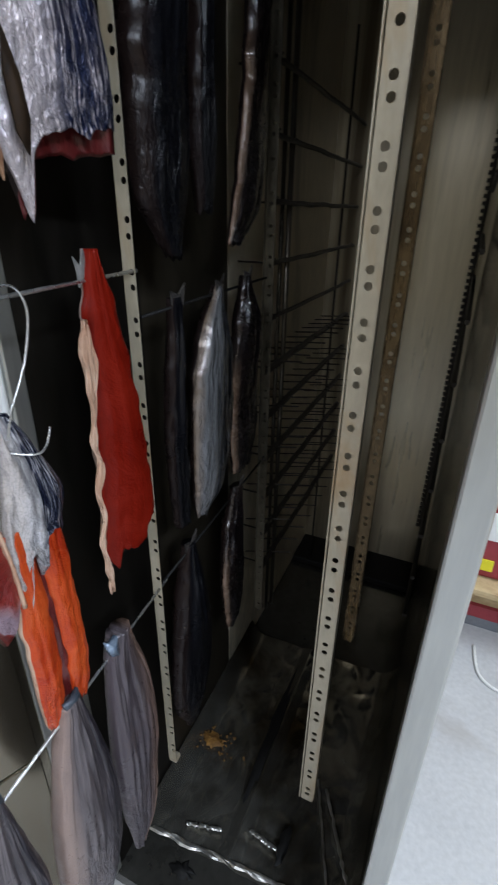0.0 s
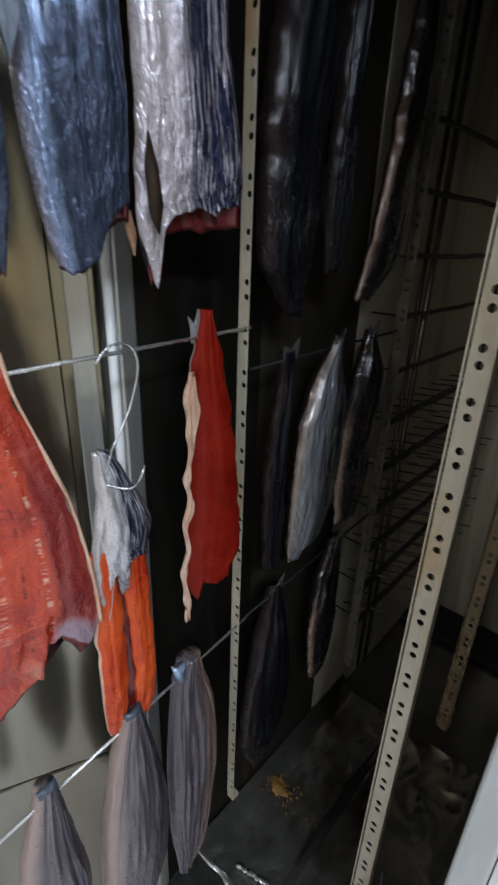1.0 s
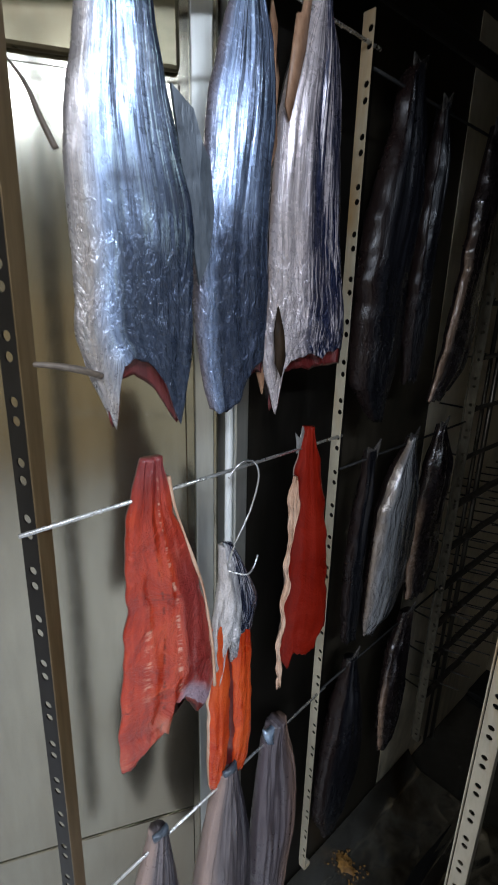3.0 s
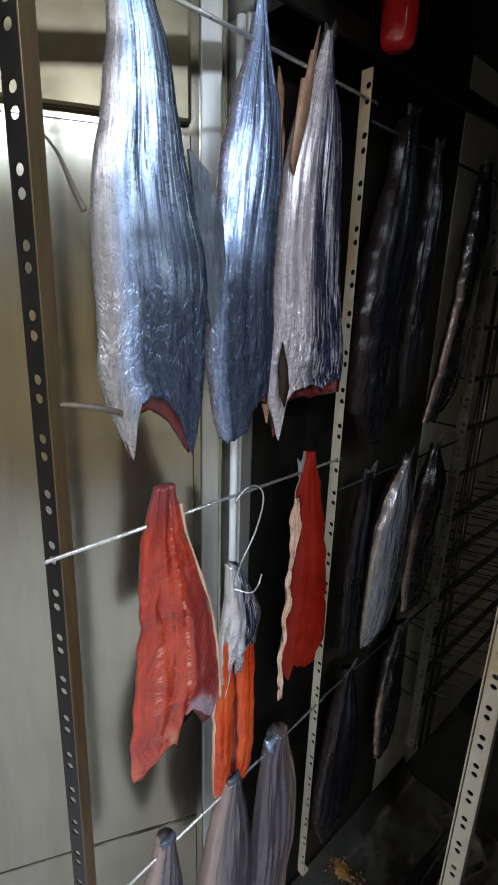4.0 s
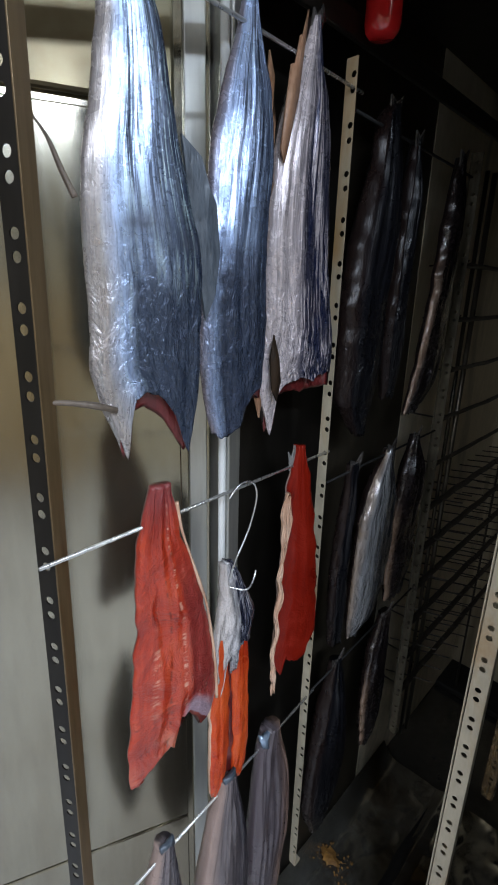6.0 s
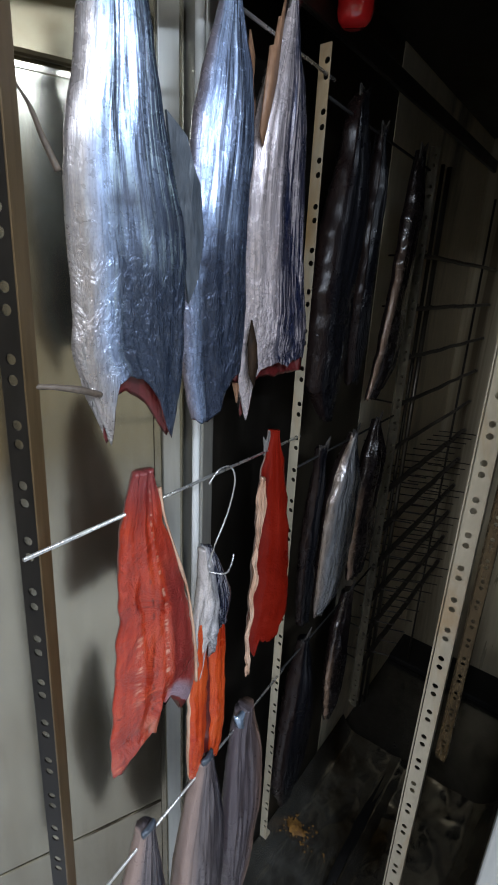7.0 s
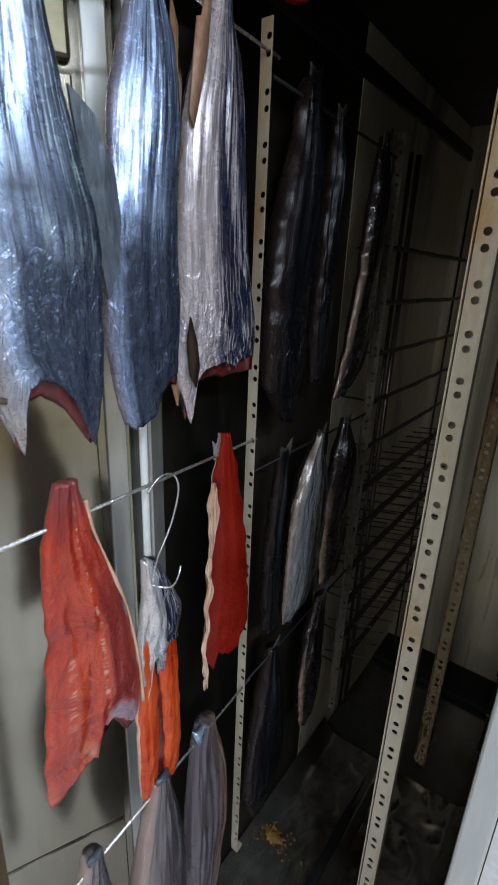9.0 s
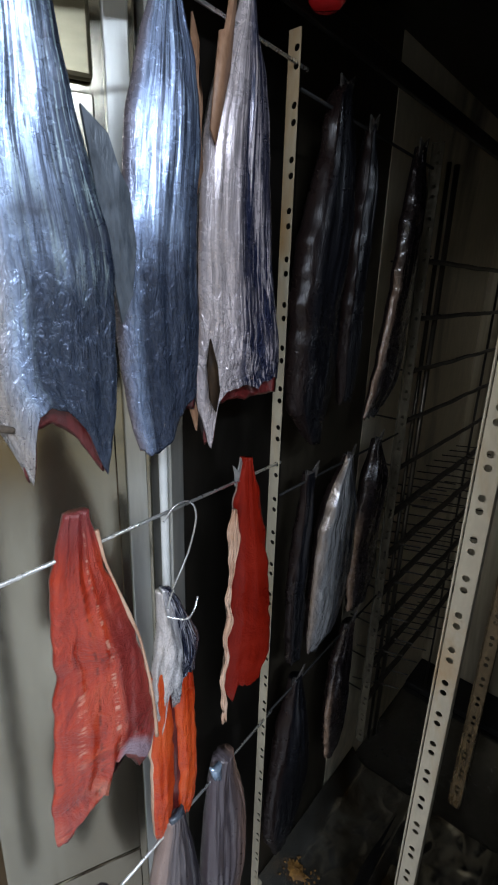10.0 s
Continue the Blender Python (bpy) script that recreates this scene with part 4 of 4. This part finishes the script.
# ------------------------------------------------------------------ wire shelves deep inside
def wire_shelf(z, wires):
    shelf = thing("wire_shelf", (-0.44, 1.12, z), "burnt black wire shelf caked with tar", "shelf", "wire shelves")
    sway = [0.004 * noise.noise(Vector((j * 0.6, z * 5, 3))) for j in range(13)]
    bm = bmesh.new()
    tube_into(bm, spline([(0.004 * noise.noise(Vector((j, z * 3, 8))), 0.86 * j / 12, sway[j]) for j in range(13)], 3), 0.0095 if wires else 0.006, 8)
    for k in range(26):
        y = 0.01 + 0.033 * k
        r = (0.0085 if wires else 0.005) + 0.004 * abs(noise.noise(Vector((k * 1.3, z * 11, 2))))
        bmesh.ops.create_icosphere(bm, subdivisions=1, radius=r, matrix=Matrix.Translation((0, y, 0.001)) @ Matrix.Diagonal((0.9, 2.2, 1, 1)))
    part("runner", bm, WIRE, shelf, "tar-caked runner bar", True)
    part("stay", tube([(-0.095, 0.02, 0), (0, 0.02, 0), (0.004, 0.02, 0.012)], 0.0026, 6), WIRE, shelf)
    for k in range(1, 11 if wires else 1):
        y = 0.078 * k + 0.006 * noise.noise(Vector((k, z * 9, 1)))
        sag = 0.006 * noise.noise(Vector((k, z * 7, 5)))
        part("cross_wire", tube([(-0.075, y - 0.032 - sag, 0.004), (0.0, y, 0.005), (0.06, y + 0.027 + sag, 0.003)], 0.0024, 5), WIRE, shelf)
    return shelf


def notched_rail(x, y, z0, z1):
    """A narrow upright whose edge is cut into teeth, with ledge bars behind it."""
    ob = thing("notched_rail", (x, y, 0), "black tarred notched upright at the side wall", "rail")
    part("post", box((0.0, 0.0, z0), (0.012, 0.012, z1), None, 0.001), WIRE, ob)
    bm = bmesh.new()
    for k in range(int((z1 - z0) / 0.022)):
        z = z0 + 0.022 * k
        box_into(bm, (-0.009, 0.0, z), (0.0005, 0.010, z + 0.012))
    part("teeth", bm, WIRE, ob)
    for k in range(9):
        z = 0.62 + 0.131 * k
        part("ledge_bar", tube([(0.014, -0.85, z), (0.014, 0.0, z)], 0.006, 6), WIRE, ob, "tar-caked ledge bar")


notched_rail(-0.004, 1.90, 0.35, 2.0)
for k in range(1, 12):
    z = 0.438 + 0.131 * k
    wire_shelf(z, z < 1.3)
for x, y, r, low in ((-0.446, 1.785, 0.0042, 0.12), (-0.452, 1.215, 0.0055, 0.3), (-0.446, 1.250, 0.0070, 0.3)):
    tagged(mesh_object("shelf_upright", tube([(x, y, low), (x, y, 2.1)], r, 10), WIRE if r < 0.005 else POST, smooth=True), "burnt steel upright of the wire shelves", "upright", "shelf uprights")

# ------------------------------------------------------------------ foil on the cabinet floor
def crumple(x, y):
    """Height of crushed foil: broad swells and sharp creases at three sizes."""
    h = 0.012 * noise.noise(Vector((x * 4, y * 3, 0.3)))
    for size, tall, lean in ((6.0, 0.012, 0.6), (13.0, 0.006, -0.5), (29.0, 0.0012, 0.3)):
        q = Vector(((x + lean * y) * size, (y - lean * x) * size * 0.8, size))
        h += tall * (abs(noise.noise(q)) - 0.2)
    return h


bm = bmesh.new()
nx, ny = 120, 150
vs = []
for j in range(ny + 1):
    row = []
    for i in range(nx + 1):
        x, y = -0.54 + 0.575 * i / nx, 0.552 + 0.025 * i / nx + 0.75 * j / ny
        rib = 0.012 * max(0, 1 - abs(x + 0.29) / 0.03)
        row.append(bm.verts.new((x, y, 0.056 + crumple(x, y) + rib + 0.05 * max(0, (abs(x + 0.255) - 0.22) / 0.06) ** 2)))
    vs.append(row)
for j in range(ny):
    for i in range(nx):
        a, b, c, d = vs[j][i], vs[j][i + 1], vs[j + 1][i + 1], vs[j + 1][i]
        bm.faces.new((a, b, c))
        bm.faces.new((a, c, d))
tagged(mesh_object("foil_sheet", bm, FOIL, smooth=True), "crumpled greasy aluminium foil lining the cabinet floor", "foil")


def ribbon(name, start, end, width, label, seed):
    """A narrow crushed strip of foil with facets."""
    bm = bmesh.new()
    a, b = Vector(start), Vector(end)
    side = (b - a).cross(Vector((0, 0, 1))).normalized()
    n = 34
    rows = []
    for i in range(n + 1):
        p = a.lerp(b, i / n)
        w = width * (0.7 + 0.6 * noise.noise(Vector((i * 0.5, seed, 1))))
        rows.append([bm.verts.new(p + side * (w * (k / 3 - 0.5) + 0.3 * width * noise.noise(Vector((i * 0.3, seed, 6)))) + Vector((0, 0, 0.22 * width * noise.noise(Vector((i * 0.9, k * 0.9, seed))) + 0.10 * width * (1 - abs(k - 1.5))))) for k in range(4)])
    for r0, r1 in zip(rows, rows[1:]):
        for k in range(3):
            bm.faces.new((r0[k], r0[k + 1], r1[k + 1]))
            bm.faces.new((r0[k], r1[k + 1], r1[k]))
    return tagged(mesh_object(name, bm, FOIL_CLEAN), label, "foil", "foil strips")


ribbon("foil_edge", (-0.535, 0.552, 0.070), (0.0, 0.590, 0.070), 0.020, "folded bright front edge of the foil", 1)
ribbon("foil_strip", (-0.100, 0.84, 0.082), (0.008, 0.64, 0.088), 0.012, "folded bright foil strip on the cabinet floor", 2)
ribbon("foil_strip", (-0.130, 0.86, 0.076), (-0.035, 0.61, 0.080), 0.009, "folded bright foil strip on the cabinet floor", 3)
ribbon("foil_strip", (-0.262, 0.655, 0.078), (-0.165, 0.640, 0.082), 0.016, "crushed bright foil fold beside the char", 4)
ribbon("foil_strip", (-0.43, 0.600, 0.074), (-0.335, 0.625, 0.076), 0.014, "crushed bright foil fold near the front edge", 5)

# ------------------------------------------------------------------ beside the cabinet
structure(mesh_object("baseboard", box((0.13, 1.78, 0.0), (3.2, 1.80, 0.05)), GREY_TRIM), "grey painted low skirting", "skirting")
structure(mesh_object("trim", box((0.13, 1.78, 0.05), (3.2, 1.80, 0.11)), RED_TRIM), "dark red painted strip above the skirting", "trim")
structure(mesh_object("wall_partition", box((0.13, 1.80, 0.0), (3.2, 1.86, 2.75)), OSB), "raw chipboard partition wall", "wall")
# packaging leaning on the partition
pack = thing("packaging_bag", (0, 0, 0), "red printed packaging bag with a yellow label", "bag")
part("bag", box((0.22, 1.70, 0.32), (0.50, 1.77, 0.80), None, 0.02), RED_TRIM, pack)
part("label", box((0.245, 1.694, 0.36), (0.29, 1.70, 0.41), None, 0.001), YELLOW, pack, "yellow label")
part("label", box((0.235, 1.694, 0.50), (0.42, 1.70, 0.62), None, 0.001), CABLE, pack, "white label")
tagged(mesh_object("storage_shelf", box((0.14, 1.62, 0.29), (0.75, 1.795, 0.318), None, 0.002), OSB), "raw chipboard shelf on the partition", "shelf")
tagged(mesh_object("cable", tube(spline([(0.30, 1.66, 0.006), (0.32, 1.52, 0.006), (0.40, 1.47, 0.006), (0.5, 1.5, 0.006), (0.62, 1.6, 0.006)], 8), 0.006), CABLE, smooth=True), "white loop of cable on the concrete floor", "cable")

# red plastic cylinder above the rails
bm = bmesh.new()
prof = [(0.0, 0.0), (0.018, 0.001), (0.024, 0.006), (0.027, 0.016), (0.027, 0.15), (0.022, 0.16), (0.0, 0.182)]
rings = [[bm.verts.new((r * math.cos(k * math.tau / 24), r * math.sin(k * math.tau / 24), z)) for k in range(24)] for r, z in prof[1:-1]]
for r0, r1 in zip(rings, rings[1:]):
    for k in range(24):
        bm.faces.new((r0[k], r0[(k + 1) % 24], r1[(k + 1) % 24], r1[k]))
bm.faces.new(rings[0][::-1])
bm.faces.new(rings[-1])
red = mesh_object("red_cylinder", bm, RED_GLOSS, smooth=True)
red.location = (-0.412, 0.606, 2.165)
tagged(red, "glossy red plastic cylinder hanging under the cabinet roof", "cylinder")

# crumbs and char on the foil, and a black strip for a dark gap
rng = random.Random(4)
bm = bmesh.new()
for k in range(110):
    a, d = rng.uniform(0, math.tau), abs(rng.gauss(0, 0.035))
    r = rng.uniform(0.0012, 0.005)
    bmesh.ops.create_icosphere(bm, subdivisions=1, radius=r, matrix=Matrix.Translation((-0.47 + 1.4 * d * math.cos(a), 0.84 + 0.8 * d * math.sin(a), 0.07 + rng.uniform(0, 0.012))) @ Matrix.Rotation(a, 4, "Z") @ Matrix.Diagonal((1, 0.7, 0.45, 1)))
tagged(mesh_object("burnt_crumbs", bm, CRUMB), "orange-brown burnt fish drippings on the foil", "crumbs", kind="stuff")


def blot(name, cx, cy, rx, ry, mat, label, z=0.082):
    bm = bmesh.new()
    ring = [bm.verts.new((cx + rx * (1 + 0.9 * noise.noise(Vector((k * 0.9, cx * 9, 2)))) * math.cos(k * math.tau / 20), cy + ry * (1 + 0.9 * noise.noise(Vector((k * 0.8, cy * 9, 7)))) * math.sin(k * math.tau / 20), z)) for k in range(20)]
    top = [bm.verts.new((v.co.x * 0.7 + cx * 0.3, v.co.y * 0.7 + cy * 0.3, z + 0.006)) for v in ring]
    for k in range(20):
        bm.faces.new((ring[k], ring[(k + 1) % 20], top[(k + 1) % 20], top[k]))
    bm.faces.new(top)
    return tagged(mesh_object(name, bm, mat, smooth=True), label, "char")


# the first strip paints the dark gap between two foil folds
blot("char_lump", -0.305, 0.93, 0.016, 0.20, CHAR_DARK, "long black strip painting the dark gap between the foil folds")
blot("char_lump", -0.168, 0.66, 0.014, 0.05, CHAR_DARK, "long lump of black char on the foil")
blot("char_lump", -0.393, 0.512, 0.032, 0.018, CHAR_DARK, "round lump of black char before the foil", 0.05)
blot("burnt_smear", -0.475, 0.835, 0.035, 0.022, CRUMB, "orange-brown burnt smear on the foil", 0.068)
